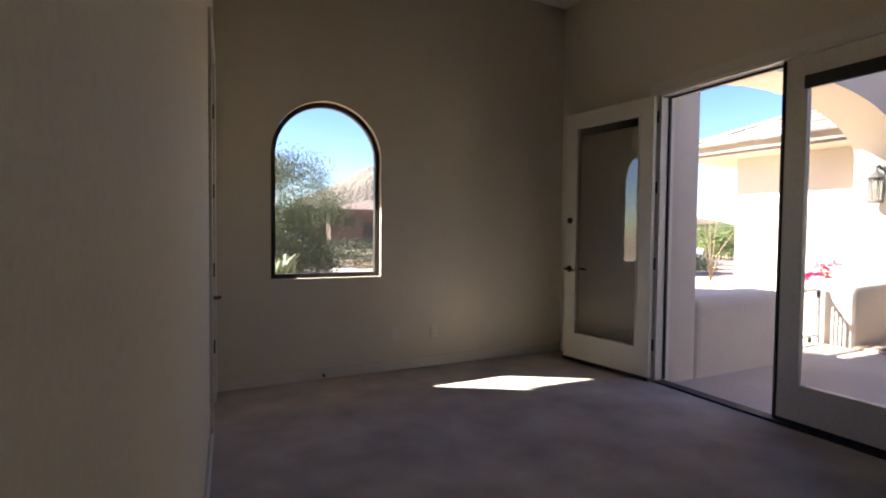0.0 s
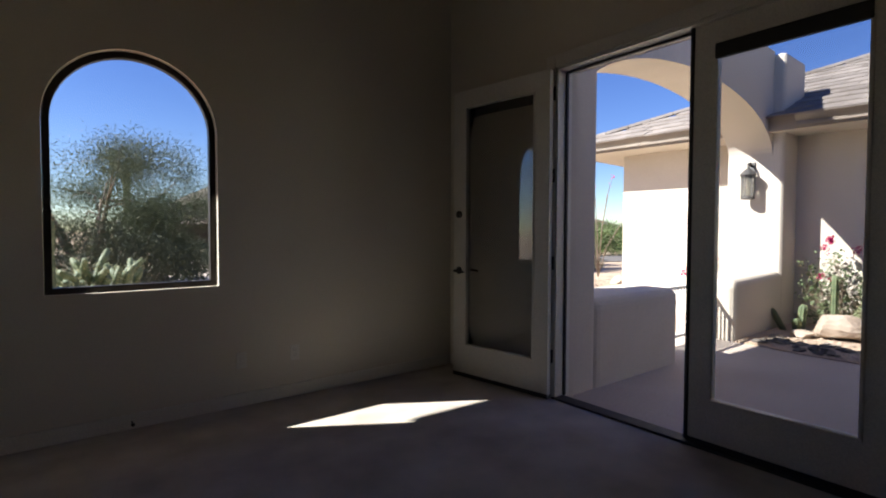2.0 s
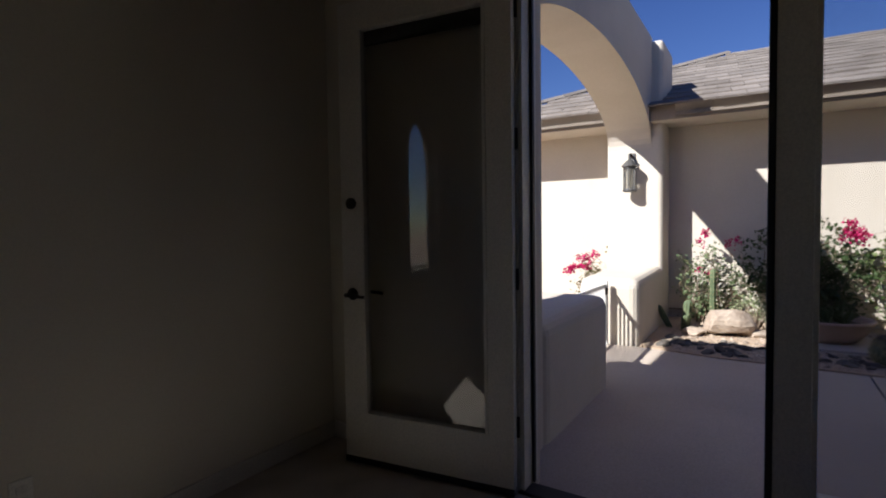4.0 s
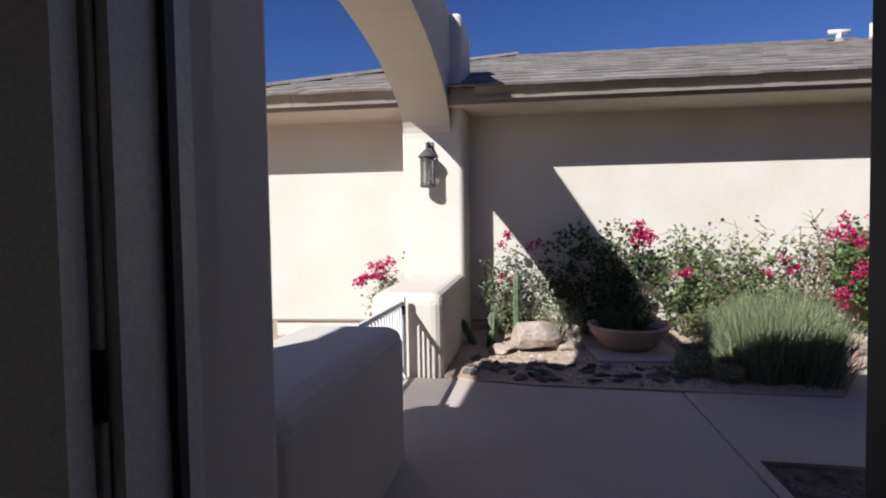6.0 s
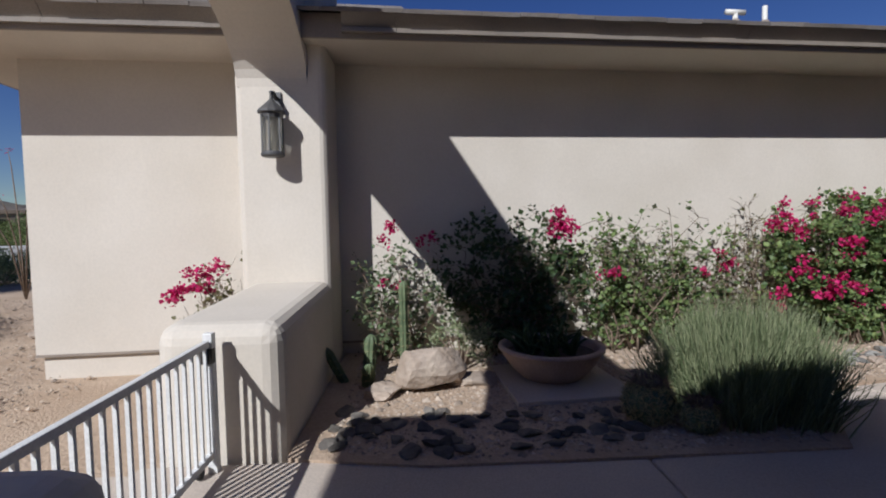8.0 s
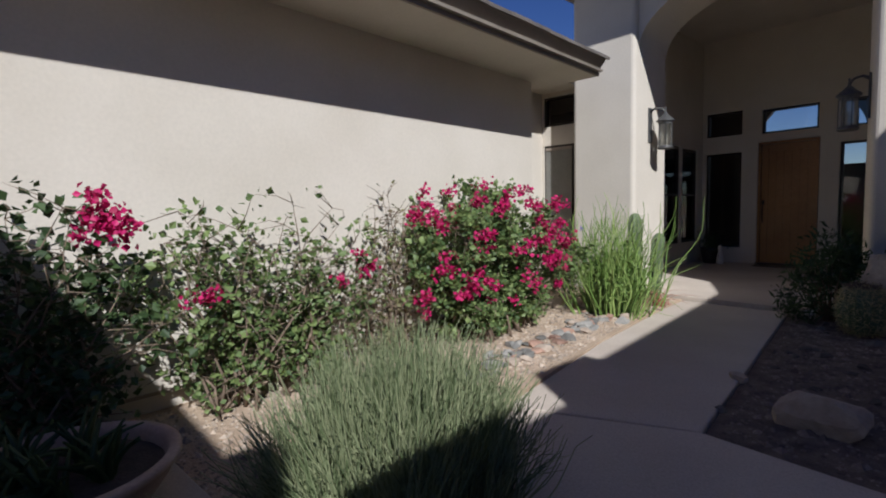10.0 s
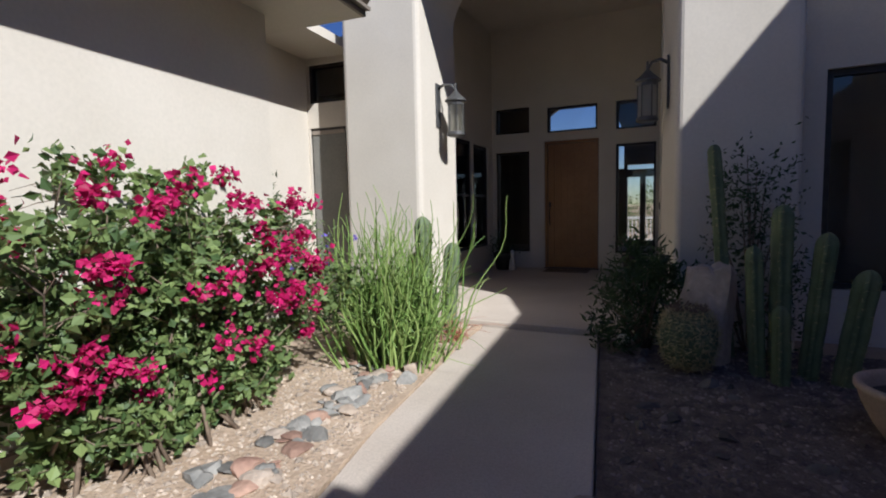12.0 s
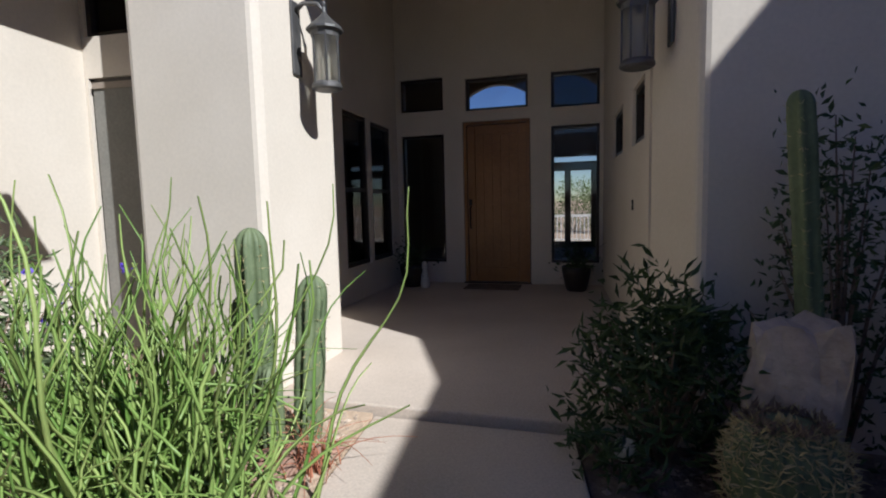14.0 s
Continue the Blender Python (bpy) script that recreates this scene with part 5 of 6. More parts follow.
column_cactus("short ribbed green column cactus beside the porch column", pose(10.02, -4.92, -0.12), [(0, 0, 1.22, 0.085, 0.01, 0), (0.12, -0.08, 0.85, 0.07, 0.02, 0), (-0.19, -0.12, 0.95, 0.085, -0.05, -0.05), (-0.1, 0.05, 0.5, 0.06, 0, 0)])
column_cactus("pale upright column cactus behind the boulder", pose(9.72, 2.49, -0.12), [(0, 0, 0.82, 0.042, 0, 0)])
column_cactus("small leaning cactus stems beside the low wall", pose(9.35, 2.78, -0.12), [(0, 0, 0.42, 0.055, 0.03, -0.03), (-0.12, 0.0, 0.26, 0.05, -0.16, -0.04), (0.0, 0.18, 0.34, 0.045, -0.05, 0.16)])
barrel_cactus("round green barrel cactus at the bed's edge", pose(8.38, 0.86, -0.13), 0.16, 0.27)
barrel_cactus("small round barrel cactus at the bed's edge", pose(8.2, 0.62, -0.13), 0.11, 0.19)

# grey-green grass clump
rg = np.random.default_rng(41)
lav = thing("lavender_clump", "grey-green tufted grassy clump at the bed's edge", "grass clump", pose(8.48, 0.15, -0.13))
for q in range(14):
    qa, qt = q * 2.4, math.sqrt((q + 0.5) / 14)
    cx, cy = 0.34 * qt * math.cos(qa), 0.46 * qt * math.sin(qa)
    roots, tips = [], []
    for _ in range(260):
        r = (cx + rg.normal(0, 0.06), cy + rg.normal(0, 0.06), 0)
        t = min(1.0, math.hypot(r[0] / 0.4, r[1] / 0.52))
        roots.append(r)
        tips.append((r[0] * 1.3 + rg.normal(0, 0.07), r[1] * 1.35 + rg.normal(0, 0.07), (0.8 - 0.36 * t * t) * rg.uniform(0.5, 1.06)))
    blades("tuft", LEAF_LAV, lav, roots, tips, 0.0052, 0.25, "", 5, 0.03)
soft_shrub("low_herb", "low feathery green herb by the boulder", pose(9.55, 2.0, -0.12), 0.3, 0.35, 0.42, 700, LEAF_LAV, 0.07, 43, 0.1)

# red stemmed creeper by the walk
rg = np.random.default_rng(47)
RED_STEM = surface("red_brown_stem", (0.32, 0.11, 0.06), (0.48, 0.2, 0.11), 12, 0.7, 50, 0.1, 0.002)
creeper = thing("wiry_creeper", "wiry red-brown stems by the walk", "succulent", pose(9.62, -4.75, -0.12))
roots = [(rg.normal(0, 0.05), rg.normal(0, 0.05), 0) for _ in range(46)]
blades("stem_tuft", RED_STEM, creeper, roots, [(r[0] + rg.normal(0, 0.2), r[1] + rg.normal(0, 0.24), rg.uniform(0.02, 0.26)) for r in roots], 0.005, 0.9, "", 7)

# ---- rocks and gravel ----
def rock(label, at, rx, ry, rz, seed, mat=ROCK_TAN, name="boulder", rough=0.28, group=""):
    return tagged(part(name, rock_bm(rx, ry, rz, seed, rough), mat, at=at), label, "rock", group)


rock("angular pale tan boulder in the planting bed", pose(9.12, 2.33, 0.03, 0, 0, 20), 0.22, 0.36, 0.25, 3)
rock("flat tan stone beside the boulder", pose(9.2, 1.9, -0.08), 0.2, 0.24, 0.09, 4)
rock("flat tan stone beside the boulder", pose(8.95, 2.65, -0.09), 0.22, 0.2, 0.07, 5)
rock("upright tan boulder among the cacti", pose(7.46, -5.06, 0.12, 0, 0, 15), 0.27, 0.25, 0.92, 8, rough=0.5)
rock("rounded tan boulder in the shaded bed", pose(7.42, -2.08, -0.1), 0.25, 0.29, 0.19, 9, rough=0.15)
rock("small pale stone by the walk", pose(8.03, -2.6, -0.13), 0.08, 0.07, 0.05, 10)
rock("flat reddish rock beside the reed clump", pose(9.84, -4.68, -0.1, 0, 0, 25), 0.27, 0.19, 0.1, 12, ROCK_RED)
rock("small reddish rock beside the reed clump", pose(9.66, -4.92, -0.11, 0, 0, 70), 0.15, 0.1, 0.06, 13, ROCK_RED)
rock("angular pale stone at the reed's foot", pose(9.56, -3.82, -0.09, 0, 0, 30), 0.11, 0.09, 0.08, 14)
rock("angular pale stone at the reed's foot", pose(9.5, -3.6, -0.1, 0, 0, 80), 0.12, 0.08, 0.06, 15, ROCK_GREY)
rg = np.random.default_rng(51)
# border of dark stones along the patio, shade included in their colour, and grey-green stones down the bed
for k in range(60):
    y = rg.uniform(0.95, 2.95)
    rock("dark angular border stone, deepened for shade", pose(8.0 + rg.uniform(0.0, 0.62) + 0.1 * (y > 2.4), y, -0.105, rg.uniform(-15, 15), rg.uniform(-15, 15), rg.uniform(0, 360)), rg.uniform(0.05, 0.12), rg.uniform(0.04, 0.09), rg.uniform(0.02, 0.045), 100 + k % 9, ROCK_SHADED, "border_stone", 0.3, "dark border stones")
for k in range(165):
    f = rg.uniform(0, 1)
    x, y = lerp(9.3, 9.86, f) + abs(rg.normal(0, 0.15)) - 0.08, lerp(-0.7, -4.4, f) + rg.normal(0, 0.1)
    s = rg.uniform(0.035, 0.12)
    rock("flat weathered stone in the gravel bed", pose(x, y, -0.105, rg.uniform(-12, 12), rg.uniform(-12, 12), rg.uniform(0, 360)), s, s * rg.uniform(0.55, 0.9), s * rg.uniform(0.3, 0.5), 120 + k % 11, (ROCK_GREY, ROCK_GREY, ROCK_TAN, ROCK_RED, ROCK_GREY)[rg.integers(5)], "bed_stone", 0.22, "stones down the gravel bed")
for k in range(40):
    x, y = rg.uniform(6.4, 8.0), rg.uniform(-5.2, -1.9)
    s = rg.uniform(0.04, 0.1)
    rock("stone in the shaded gravel, darkened for shade", pose(x, y, -0.145, 0, 0, rg.uniform(0, 360)), s, s * 0.8, s * 0.5, 140 + k % 7, ROCK_SHADED, "bed_stone", 0.22, "stones in the shaded bed")
pebbles("bed_gravel", "tan gravel of the sunlit bed", PEBBLE, [(8.1, 2.9), (7.95, 2.2), (7.98, -0.05), (8.85, -0.68), (8.97, -1.05), (9.33, -2.84), (9.59, -4.7), (9.66, -5.4), (10.3, -5.4), (10.6, -3.6), (10.25, 2.9)], 15000, 0.016, -0.118, 61)
pebbles("shade_gravel", "brown gravel with the bed's shade put into its colour", PEBBLE_SHADED, [(4.6, 0.95), (6.62, 0.95), (6.62, -1.48), (7.8, -1.6), (8.33, -5.4), (7.2, -5.6), (5.2, -5.6)], 12000, 0.017, -0.152, 62)

# ---- shaded bed right of the walk ----
column_cactus("tall leaning column cactus with pale ribs by the porch", pose(7.31, -5.27, -0.15), [(0, 0, 1.80, 0.056, 0.15, 0.05)], 5)
column_cactus("cluster of column cacti in the shaded bed", pose(7.02, -4.9, -0.15), [(0, 0, 1.3, 0.075, 0.0, 0), (0.14, 0.1, 1.0, 0.062, 0.05, 0), (-0.17, 0.05, 1.1, 0.07, -0.08, 0.05), (-0.36, 0.12, 0.85, 0.08, -0.12, 0.0), (0.02, 0.25, 0.6, 0.065, 0.02, 0.05)], 5)
barrel_cactus("large golden barrel cactus with a woolly crown", pose(7.63, -4.75, -0.12), 0.205, 0.47, 22)
soft_shrub("leafy_shrub", "dark green leafy shrub at the porch edge", pose(7.98, -5.3, -0.15), 0.45, 0.42, 0.95, 2600, LEAF_DARK, 0.085, 71, 0.25)
soft_shrub("tall_shrub", "tall dark sparse shrub against the porch column", pose(7.15, -5.48, -0.15), 0.45, 0.14, 1.8, 1700, LEAF_DARK, 0.052, 72, 0.4, 14)
spot = thing("landscape_light", "small white path light at the walk's edge", "garden light", pose(8.15, -5.25, -0.13))
part("light_housing", lathe(bmesh.new(), [(0, 0), (0.045, 0), (0.055, 0.03), (0.05, 0.08), (0.035, 0.09), (0.03, 0.07), (0, 0.07)], 20), TRIM, spot, "", True)
part("light_stake", lathe(bmesh.new(), [(0.012, -0.05), (0.012, 0.0)], 10), BLACK, spot)

# ---- the desert outside ----
# brown stucco darkened so the far houses stand as backlit silhouettes
HOUSE_SILHOUETTE = surface("silhouetted_house_stucco", (0.085, 0.06, 0.048), (0.115, 0.08, 0.063), 0.8, 0.95, 12, 0.3, 0.01)
HOUSE_PALE = surface("far_house_pale_stucco", (0.26, 0.2, 0.145), (0.31, 0.245, 0.18), 0.8, 0.95, 12, 0.3, 0.01)
# roof tile darkened for the same silhouette
HOUSE_ROOF = surface("silhouetted_roof_tile", (0.12, 0.085, 0.07), (0.18, 0.135, 0.112), 1.5, 0.9, 9, 0.6, 0.03)
ROCKY = surface("mountain_rock", (0.11, 0.09, 0.078), (0.19, 0.155, 0.13), 0.025, 1.0, 0.35, 0.9, 2.0, third=(0.13, 0.115, 0.09))
ROAD = surface("asphalt", (0.10, 0.09, 0.08), (0.14, 0.125, 0.11), 0.6, 0.95, 30, 0.3, 0.004)


def mountain(name, label, at, length, depth, height, seed):
    bm = bmesh.new()
    nx, ny = 56, 18
    grid = []
    for i in range(nx + 1):
        row = []
        for j in range(ny + 1):
            u, v = i / nx * 2 - 1, j / ny * 2 - 1
            base = max(0, 1 - u * u) ** 0.8 * max(0, 1 - v * v)
            z = height * base * (0.8 + 0.16 * noise.fractal((u * 2.2 + seed, v * 1.4, seed), 1.0, 2.0, 5))
            row.append(bm.verts.new((u * length / 2, v * depth / 2, max(-1, z - 1))))
        grid.append(row)
    for i in range(nx):
        for j in range(ny):
            bm.faces.new([grid[i][j], grid[i + 1][j], grid[i + 1][j + 1], grid[i][j + 1]])
    return tagged(part(name, bm, ROCKY, at=at), label, "mountain", kind="structure")


def away(eye, az, dist):
    """A place at an azimuth (degrees from +y towards +x) and a distance from eye."""
    return eye[0] + dist * math.sin(radians(az)), eye[1] + dist * math.cos(radians(az))


EYE_IN, EYE_OUT = (0.9, 0.1), (4.4, 2.3)
x, y = away(EYE_IN, 23, 560)
mountain("backdrop_mountain", "brown rocky desert mountain far off", pose(x, y, -2, 0, 0, -14), 330, 200, 96, 3)
x, y = away(EYE_OUT, 44, 900)
mountain("backdrop_hill", "low dark desert ridge on the horizon", pose(x, y, -3, 0, 0, -40), 520, 200, 62, 9)


def far_house(label, at, w, d, h, roof, wall, windows):
    """A house with walls, a hip or flat roof and framed windows on the side that faces -y."""
    o = thing("house", label, "house", at)
    part("wall", boxed(0, 0, -0.3, w, d, h), wall, o)
    bm = bmesh.new()
    if roof:
        e = 0.5
        v = [bm.verts.new(p) for p in ((-e, -e, h), (w + e, -e, h), (w + e, d + e, h), (-e, d + e, h), (d / 2, d / 2, h + roof), (w - d / 2, d / 2, h + roof))] if w > d else [bm.verts.new(p) for p in ((-e, -e, h), (w + e, -e, h), (w + e, d + e, h), (-e, d + e, h), (w / 2, w / 2, h + roof), (w / 2, d - w / 2, h + roof))]
        for q in ((0, 1, 5, 4), (1, 2, 5), (2, 3, 4, 5), (3, 0, 4)) if w > d else ((0, 1, 4), (1, 2, 5, 4), (2, 3, 5), (3, 0, 4, 5)):
            bm.faces.new([v[i] for i in q])
        box(bm, -e, -e, h - 0.15, w + e, d + e, h - 0.002)
        part("roof", bm, HOUSE_ROOF, o, "reddish tile roof")
    else:
        box(bm, -0.1, -0.1, h, w + 0.1, d + 0.1, h + 0.25)
        part("parapet", bm, wall, o)
    for x0, z0, x1, z1 in windows:
        wn = part("window", boxed(x0, -0.06, z0, x1, 0.03, z1), BRONZE, o, "dark window")
        part("sill", boxed(x0 - 0.08, -0.12, z0 - 0.1, x1 + 0.08, 0, z0 - 0.002), wall, wn)
    return o


x, y = away(EYE_IN, 17.5, 42)
far_house("two-storey brown stucco house with a tile roof far off", pose(x - 3.2, y, -0.2, 0, 0, -8), 9, 7, 3.3, 1.0, HOUSE_SILHOUETTE, [(1.2, 1.9, 2.0, 2.7), (4.0, 1.8, 5.2, 2.7), (2.6, 0.2, 3.6, 2.2)])
x, y = away(EYE_IN, 9.5, 46)
far_house("low brown stucco house with a tile roof far off", pose(x - 4, y, -0.2, 0, 0, -5), 7.5, 7, 2.1, 0.8, HOUSE_SILHOUETTE, [(1.0, 0.8, 2.0, 1.8), (4.5, 0.8, 5.5, 1.8)])
x, y = away(EYE_OUT, 47, 48)
far_house("low flat-roofed tan house beyond the road", pose(x - 5, y + 2, -0.2, 0, 0, -47), 11.5, 8, 2.45, 0, HOUSE_PALE, [(6.6, 0.4, 8.6, 2.1), (9.2, 0.9, 10.4, 1.9)])


def desert_tree(label, at, h, r, seed, n=22000, mat=LEAF_PALO, size=0.06, droop=0.05):
    """A palo verde: several rising limbs, branching twice, with airy clumps of tiny leaves."""
    rg = np.random.default_rng(seed)
    o = thing("tree", label, "tree", at)
    bm, ends = bmesh.new(), []
    for k in range(5):
        a = k * 1.26 + rg.uniform(-0.3, 0.3)
        p0 = Vector((0.05 * math.cos(a), 0.05 * math.sin(a), -0.1))
        p1 = Vector((r * 0.25 * math.cos(a), r * 0.25 * math.sin(a), h * 0.33))
        p2 = Vector((r * 0.5 * math.cos(a), r * 0.5 * math.sin(a), h * 0.6))
        tube(bm, [p0, p1, p2], [0.09, 0.06, 0.04], 7)
        for _ in range(5):
            b = a + rg.normal(0, 0.7)
            q = p2 + Vector((r * 0.4 * math.cos(b) * rg.uniform(0.3, 1), r * 0.4 * math.sin(b) * rg.uniform(0.3, 1), h * rg.uniform(-droop, 0.32)))
            tube(bm, [p1.lerp(p2, rg.uniform(0.4, 1)), p2.lerp(q, 0.5) + Vector(rg.normal(0, 0.05, 3)), q], [0.03, 0.02, 0.008], 5)
            for _ in range(3):
                e = q + Vector(rg.normal(0, 1, 3) * [r * 0.2, r * 0.2, h * 0.1])
                tube(bm, [q, e], [0.008, 0.003], 4)
                ends.append((q, e))
    part("trunk", bm, TWIG, o, "", True)
    pts = []
    for _ in range(n):
        q, e = ends[rg.integers(len(ends))]
        p = np.array(q.lerp(e, rg.uniform(0.1, 1.25))) + rg.normal(0, 1, 3) * [r * 0.11, r * 0.11, h * 0.06]
        pts.append(p)
    scatter_leaves("crown", mat, o, pts, size, "airy crown of tiny leaves", 0.3, 0.3)
    return o


x, y = away(EYE_IN, 3.6, 16)
desert_tree("airy green palo verde tree outside the window", pose(x, y, -0.2), 3.9, 2.9, 81, 120000, LEAF_PALO_DULL, 0.06, 0.42)
x, y = away(EYE_OUT, 38.0, 17)
desert_tree("dark spreading desert tree beyond the low wall", pose(x, y, -0.2), 5.0, 2.7, 82, 90000, LEAF_BUSH, 0.075, 0.3)
x, y = away(EYE_IN, 1.6, 8.2)
column_cactus("short stout saguaro outside the arched window", pose(x - 0.1, y, -0.2), [(0, 0, 1.75, 0.2, 0, 0)], 12, "saguaro")
x, y = away(EYE_IN, 5.8, 34)
column_cactus("tall thin saguaro in the distance", pose(x, y, -0.2), [(0, 0, 4.9, 0.19, 0, 0)], 12, "saguaro")
x, y = away(EYE_OUT, 46.5, 38)
column_cactus("branching saguaro before the far house", pose(x, y, -0.2), [(0, 0, 2.6, 0.2, 0, 0), (0.55, 0.4, 1.7, 0.16, 0.1, 0), (-0.5, -0.3, 1.5, 0.16, 0, 0)], 10, "saguaro")

CHOLLA = leaf_mat("cholla_spines", (0.32, 0.33, 0.18), (0.62, 0.6, 0.40), 0.8, 0.3)


def cholla(label, at, h, r, seed, n):
    """A cholla: jointed stubby arms wrapped in pale spines."""
    rg = np.random.default_rng(seed)
    o = thing("cholla_cactus", label, "cactus", at)
    bm, pts = bmesh.new(), []
    for _ in range(n):
        a, t = rg.uniform(0, 6.28), rg.uniform(0, 1)
        p = Vector((r * 0.55 * t * math.cos(a), r * 0.55 * t * math.sin(a), h * rg.uniform(0.05, 0.6)))
        for _ in range(2):
            q = p + Vector((rg.normal(0, 0.10 * r) + r * 0.15 * math.cos(a), rg.normal(0, 0.10 * r) + r * 0.15 * math.sin(a), h * rg.uniform(0.12, 0.25)))
            tube(bm, [p, p.lerp(q, 0.5), q], [0.034, 0.05, 0.034], 7)
            for f in np.linspace(0, 1, 14):
                for _ in range(7):
                    d = Vector(rg.normal(size=3)).normalized()
                    pts.append(p.lerp(q, f) + d * 0.045)
            p = q
    part("arm_frame", bm, CACTUS, o, "", True)
    scatter_leaves("spine_cover", CHOLLA, o, pts, 0.034, "dense pale spines", 0.2, 0.1)
    return o


x, y = away(EYE_IN, 4.6, 9.0)
cholla("pale spiny cholla cactus outside the window", pose(x, y, -0.2), 1.12, 0.8, 85, 70)
for k, (az, d, rx, h, n) in enumerate(((7.0, 13.0, 1.3, 1.5, 3000), (9.5, 15.0, 1.1, 1.35, 2400), (12.5, 20.0, 1.0, 0.9, 1500), (15.8, 21.0, 1.3, 1.1, 1600), (18.6, 20.0, 1.0, 1.0, 1200), (1.5, 14.0, 1.5, 1.7, 2200), (11.5, 27.0, 1.2, 1.2, 900), (14.2, 31.0, 1.0, 1.0, 700))):
    x, y = away(EYE_IN, az, d)
    soft_shrub("desert_bush", "desert bush outside the window, darkened as if backlit", pose(x, y, -0.2), rx, rx * 0.9, h, n * 3, LEAF_BUSH, 0.07, 200 + k, 0.4, 16)
for k, (x, y, h) in enumerate(YARD_SPOTS):
    soft_shrub("yard_shrub", "green leafy shrub behind the back yard fence", pose(x, y, -0.2), 1.5, 1.2, h, 2600, LEAF_PALO, 0.11, 280 + k, 0.45, 14)
# shrubs beyond the low wall
soft_shrub("clipped_bush", "rounded dark green clipped bush on the sand", pose(8.3, 6.75, -0.2), 0.78, 0.74, 0.7, 17000, LEAF_DARK, 0.045, 221, 0.55, 30, True)
soft_shrub("clipped_bush", "large rounded clipped desert bush", pose(10.9, 9.6, -0.2), 1.45, 1.3, 1.15, 17000, LEAF_DARK, 0.055, 222, 0.55, 30, True)
for k, (az, d, rx, h, n) in enumerate(((46, 17, 1.2, 1.0, 1600), (50, 21, 1.2, 0.9, 1400), (52.5, 17.5, 0.9, 0.85, 1200), (55.5, 30, 1.6, 1.6, 1200), (57.5, 33, 2.0, 1.9, 1400), (53.5, 42, 2.2, 2.3, 1300), (56.0, 45, 2.4, 2.5, 1300), (51.5, 45, 2.0, 2.0, 900), (42.5, 24, 1.6, 1.1, 1300), (49.2, 33, 1.2, 1.5, 900), (60, 40, 2.2, 2.4, 1200), (62.5, 36, 2.0, 2.2, 1200), (65, 42, 2.4, 2.4, 1200))):
    x, y = away(EYE_OUT, az, d)
    soft_shrub("desert_bush", "green desert bush beyond the sand", pose(x, y, -0.2), rx, rx * 0.9, h, n * 3, LEAF_PALO if d > 28 else LEAF_SAGE, 0.07 if d < 28 else 0.13, 240 + k, 0.45, 14)
x, y = away(EYE_OUT, 52.6, 23.5)
ub = thing("utility_box", "pale steel utility cabinet by the road", "utility box", pose(x, y, -0.2, 0, 0, -50))
part("cabinet", boxed(-0.45, -0.3, 0, 0.45, 0.3, 0.8, 0.02), WHITE_METAL, ub)
part("cabinet_door", boxed(-0.4, -0.315, 0.06, 0.0, -0.302, 0.72, 0.004), WHITE_METAL, ub)
x, y = away(EYE_OUT, 48.6, 26)
ub = thing("utility_box", "small pale utility box by the road", "utility box", pose(x, y, -0.2, 0, 0, -50))
part("cabinet", boxed(-0.25, -0.2, 0, 0.25, 0.2, 0.75, 0.02), WHITE_METAL, ub)
part("cabinet_door", boxed(-0.2, -0.212, 0.06, 0.2, -0.202, 0.68, 0.004), WHITE_METAL, ub)
rock("small brown boulder on the sand", pose(14.0, 8.6, -0.15), 0.3, 0.25, 0.22, 31)
rock("small brown stone on the sand", pose(11.9, 7.3, -0.18), 0.16, 0.13, 0.1, 32)
oc = thing("ocotillo", "thin leafless ocotillo wands with red tips", "ocotillo", pose(15.4, 10.2, -0.2))
rg = np.random.default_rng(91)
for k in range(6):
    a = k * 1.05
    e = Vector((1.0 * math.cos(a) * rg.uniform(0.4, 1.2), 1.0 * math.sin(a) * rg.uniform(0.4, 1.2), rg.uniform(1.9, 3.3)))
    wand = part("wand", tube(bmesh.new(), [(0, 0, 0), (e.x * 0.25, e.y * 0.25, e.z * 0.5), (e.x * 0.7, e.y * 0.7, e.z * 0.88), e], [0.02, 0.014, 0.01, 0.005], 5), TWIG, oc, "", True)
    scatter_leaves("red_tip", BRACT, wand, [np.array(e) + rg.normal(0, 0.04, 3) for _ in range(10)], 0.06, "small red flower tip", 0.3, 0.6)
bx, by = away(EYE_OUT, 58, 28)
structure(part("road", prism(bmesh.new(), [(bx - 40, by + 22), (bx + 30, by - 26), (bx + 33, by - 21), (bx - 36, by + 27)], -0.3, -0.19), ROAD), "grey asphalt road across the desert", "road")
wx, wy = away(EYE_IN, 13.5, 16)
structure(part("path", prism(bmesh.new(), [(wx - 9, wy - 5), (wx + 1, wy - 1), (wx + 3, wy + 14), (wx + 1.2, wy + 14), (wx - 1, wy + 1), (wx - 10, wy - 3.5)], -0.3, -0.175), CONCRETE), "pale path through the desert yard", "path")
pebbles("sand_gravel", "loose desert gravel outside the gate", PEBBLE, [(7.2, 5.2), (13.5, 5.5), (15.5, 11.0), (9.0, 11.0)], 6000, 0.016, -0.2, 63)
rg = np.random.default_rng(95)
for k in range(34):
    rock("brown stone beside the outer walk", pose(rg.uniform(6.9, 9.0), 5.3 + rg.uniform(0, 0.7), -0.19, 0, 0, rg.uniform(0, 360)), rg.uniform(0.04, 0.1), rg.uniform(0.04, 0.08), rg.uniform(0.03, 0.06), 160 + k % 6, ROCK_TAN if k % 3 else ROCK_GREY, "border_stone", 0.25, "stones outside the gate")
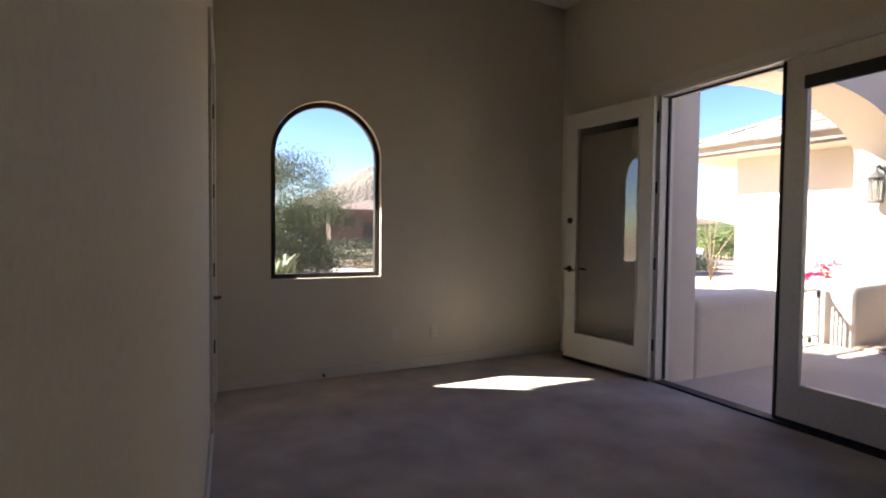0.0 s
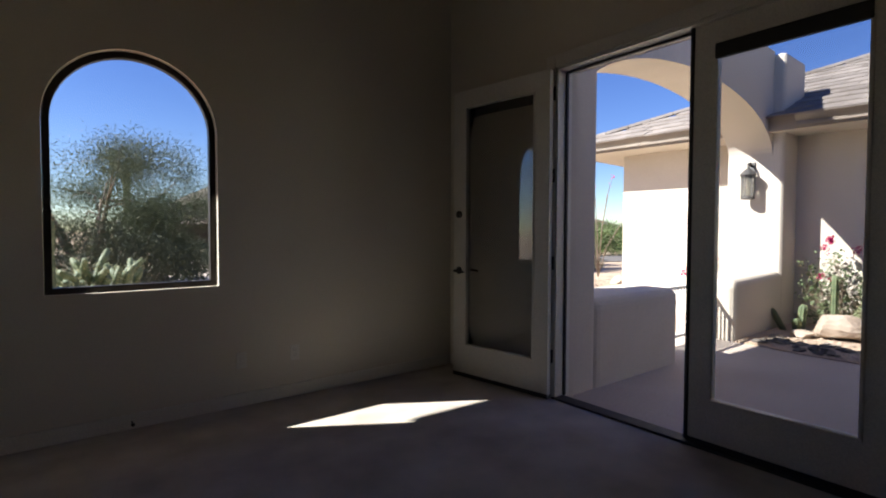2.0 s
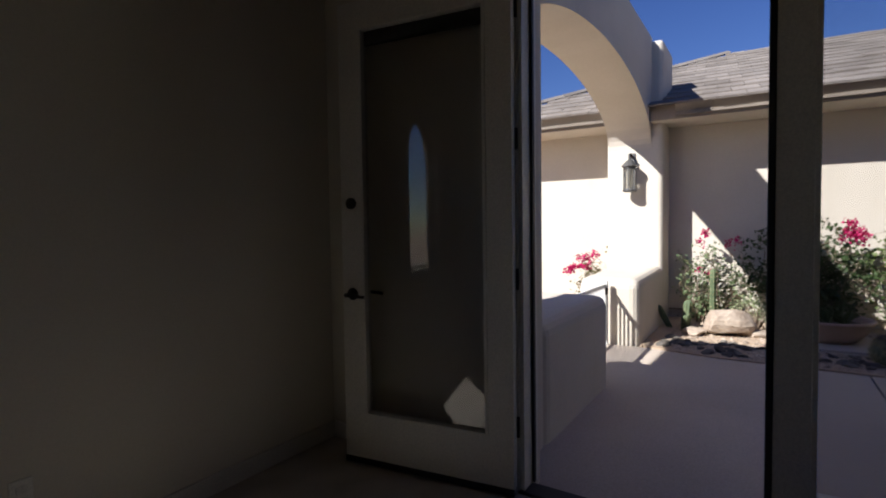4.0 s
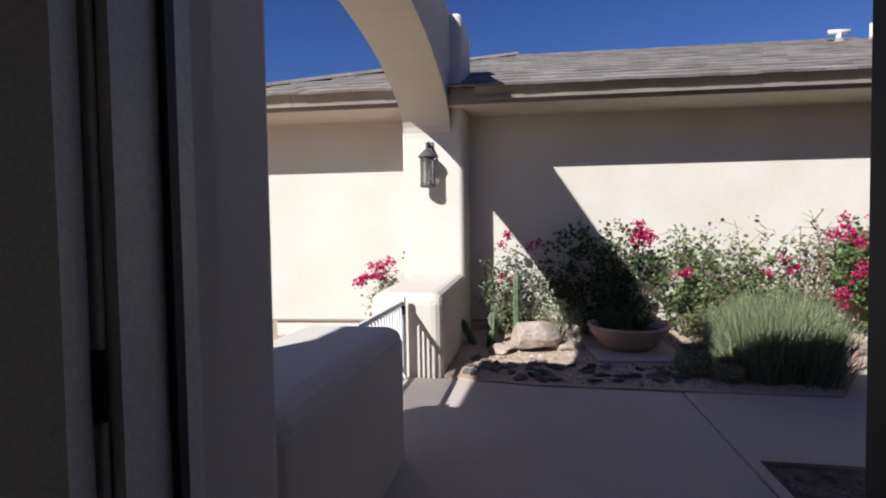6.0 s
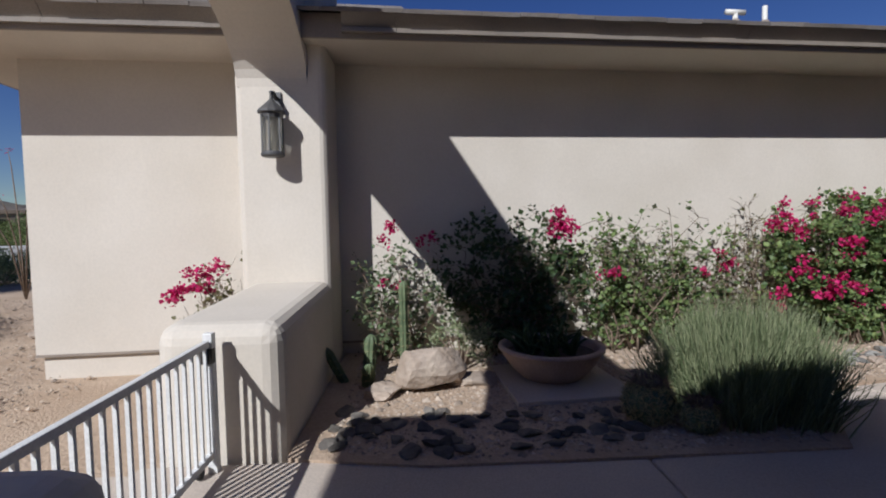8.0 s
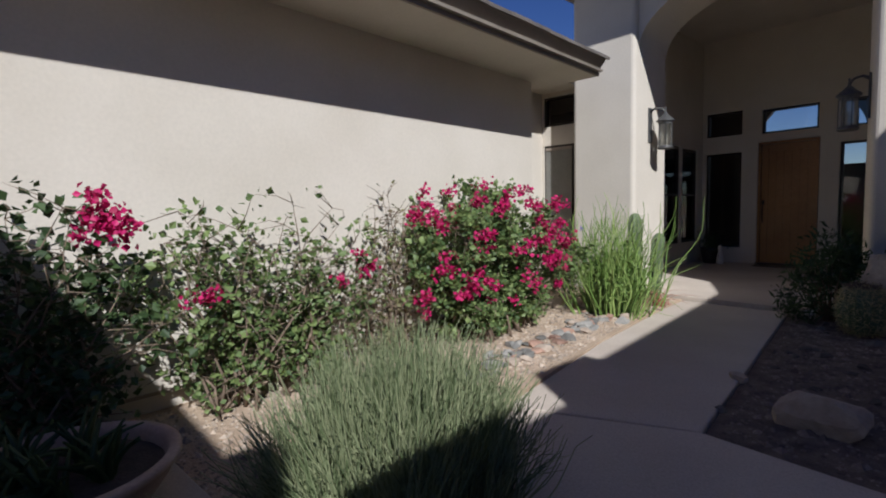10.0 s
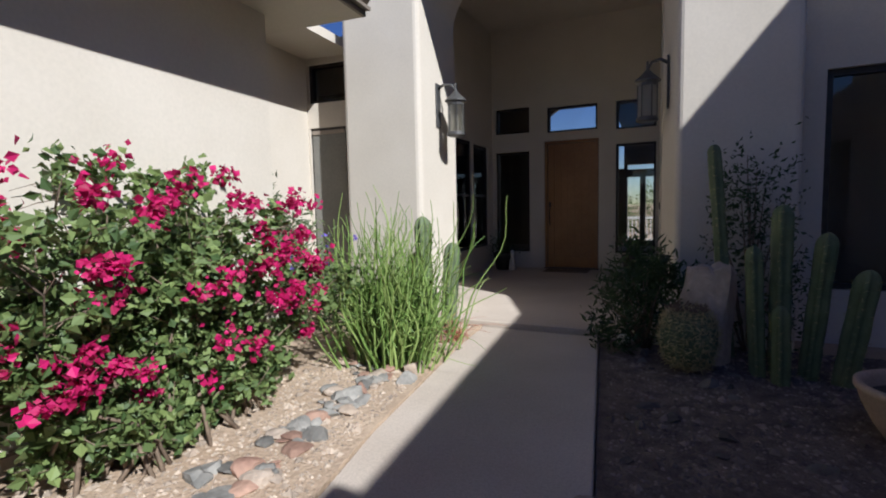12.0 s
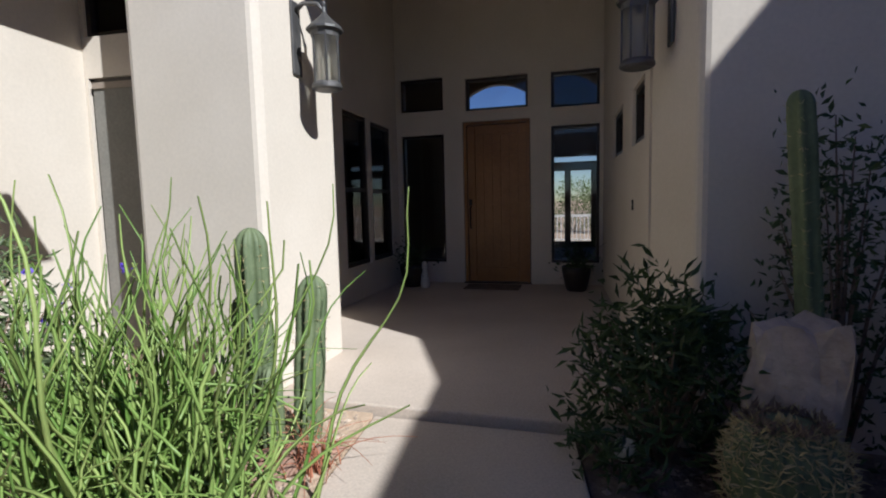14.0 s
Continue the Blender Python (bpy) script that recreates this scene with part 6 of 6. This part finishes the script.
dead = thing("dead_branches", "bare dry branches beside the outer walk", "dry brush", pose(6.5, 4.35, -0.17))
bm = bmesh.new()
for k in range(16):
    a = rg.uniform(0, 6.28)
    e = Vector((0.35 * math.cos(a), 0.35 * math.sin(a), rg.uniform(0.1, 0.45)))
    tube(bm, [(0, 0, 0), e * 0.5 + Vector(rg.normal(0, 0.04, 3)), e], [0.012, 0.009, 0.004], 5)
part("twig_tangle", bm, TWIG, dead, "", True)

# ---- roof tiles, last ----
ROOF = thing("roof_tiles", "grey-brown flat concrete roof tiles in courses", "roof", WING, kind="structure")
TW, TL = 0.33, 0.40
tile_me = mesh_of("roof_tile", boxed(0, 0.003, 0, TL, TW - 0.003, 0.03), TILE)
rg = np.random.default_rng(97)
rest_v, rest_f, count = [], [], 0
e0, z0 = EAVE_X - 0.14, EAVE_Z + 0.175
for i in range(14):
    xl, zl = e0 + i * 0.32, z0 + i * 0.32 * SLOPE
    ymax = 4.78 - i * 0.32
    k = 0
    yy = -6.05 + (i % 2) * TW / 2
    while yy + TW <= ymax:
        m = pose(xl, yy, zl + rg.normal(0, 0.003), 0, TILT_R + 3.2, rg.normal(0, 0.5))
        if i < 8 and count < 290:
            ob = new("roof_tile", tile_me)
            ob.parent = ROOF
            ob.matrix_basis = m
            count += 1
        else:
            b = len(rest_v)
            rest_v += [tuple(m @ v.co) for v in tile_me.vertices]
            rest_f += [tuple(b + v for v in p.vertices) for p in tile_me.polygons]
        yy += TW
me = bpy.data.meshes.new("upper_roof_tiles")
me.from_pydata(rest_v, [], rest_f)
me.materials.append(TILE_ROWS)
ob = new("upper_roof_tiles", me)
ob.parent = ROOF
ob["kind"] = "stuff"
for k in range(15):
    f = k / 15
    part("hip_cap", prism(bmesh.new(), [(-0.11, 0.0), (-0.06, 0.055), (0.06, 0.055), (0.11, 0.0)], 0, 0.42, "y"), TILE, ROOF, at=pose(e0 + 4.5 * f, 4.85 - 4.5 * f, z0 + 0.0 + 4.5 * f * SLOPE, 16.5, 0, -135))
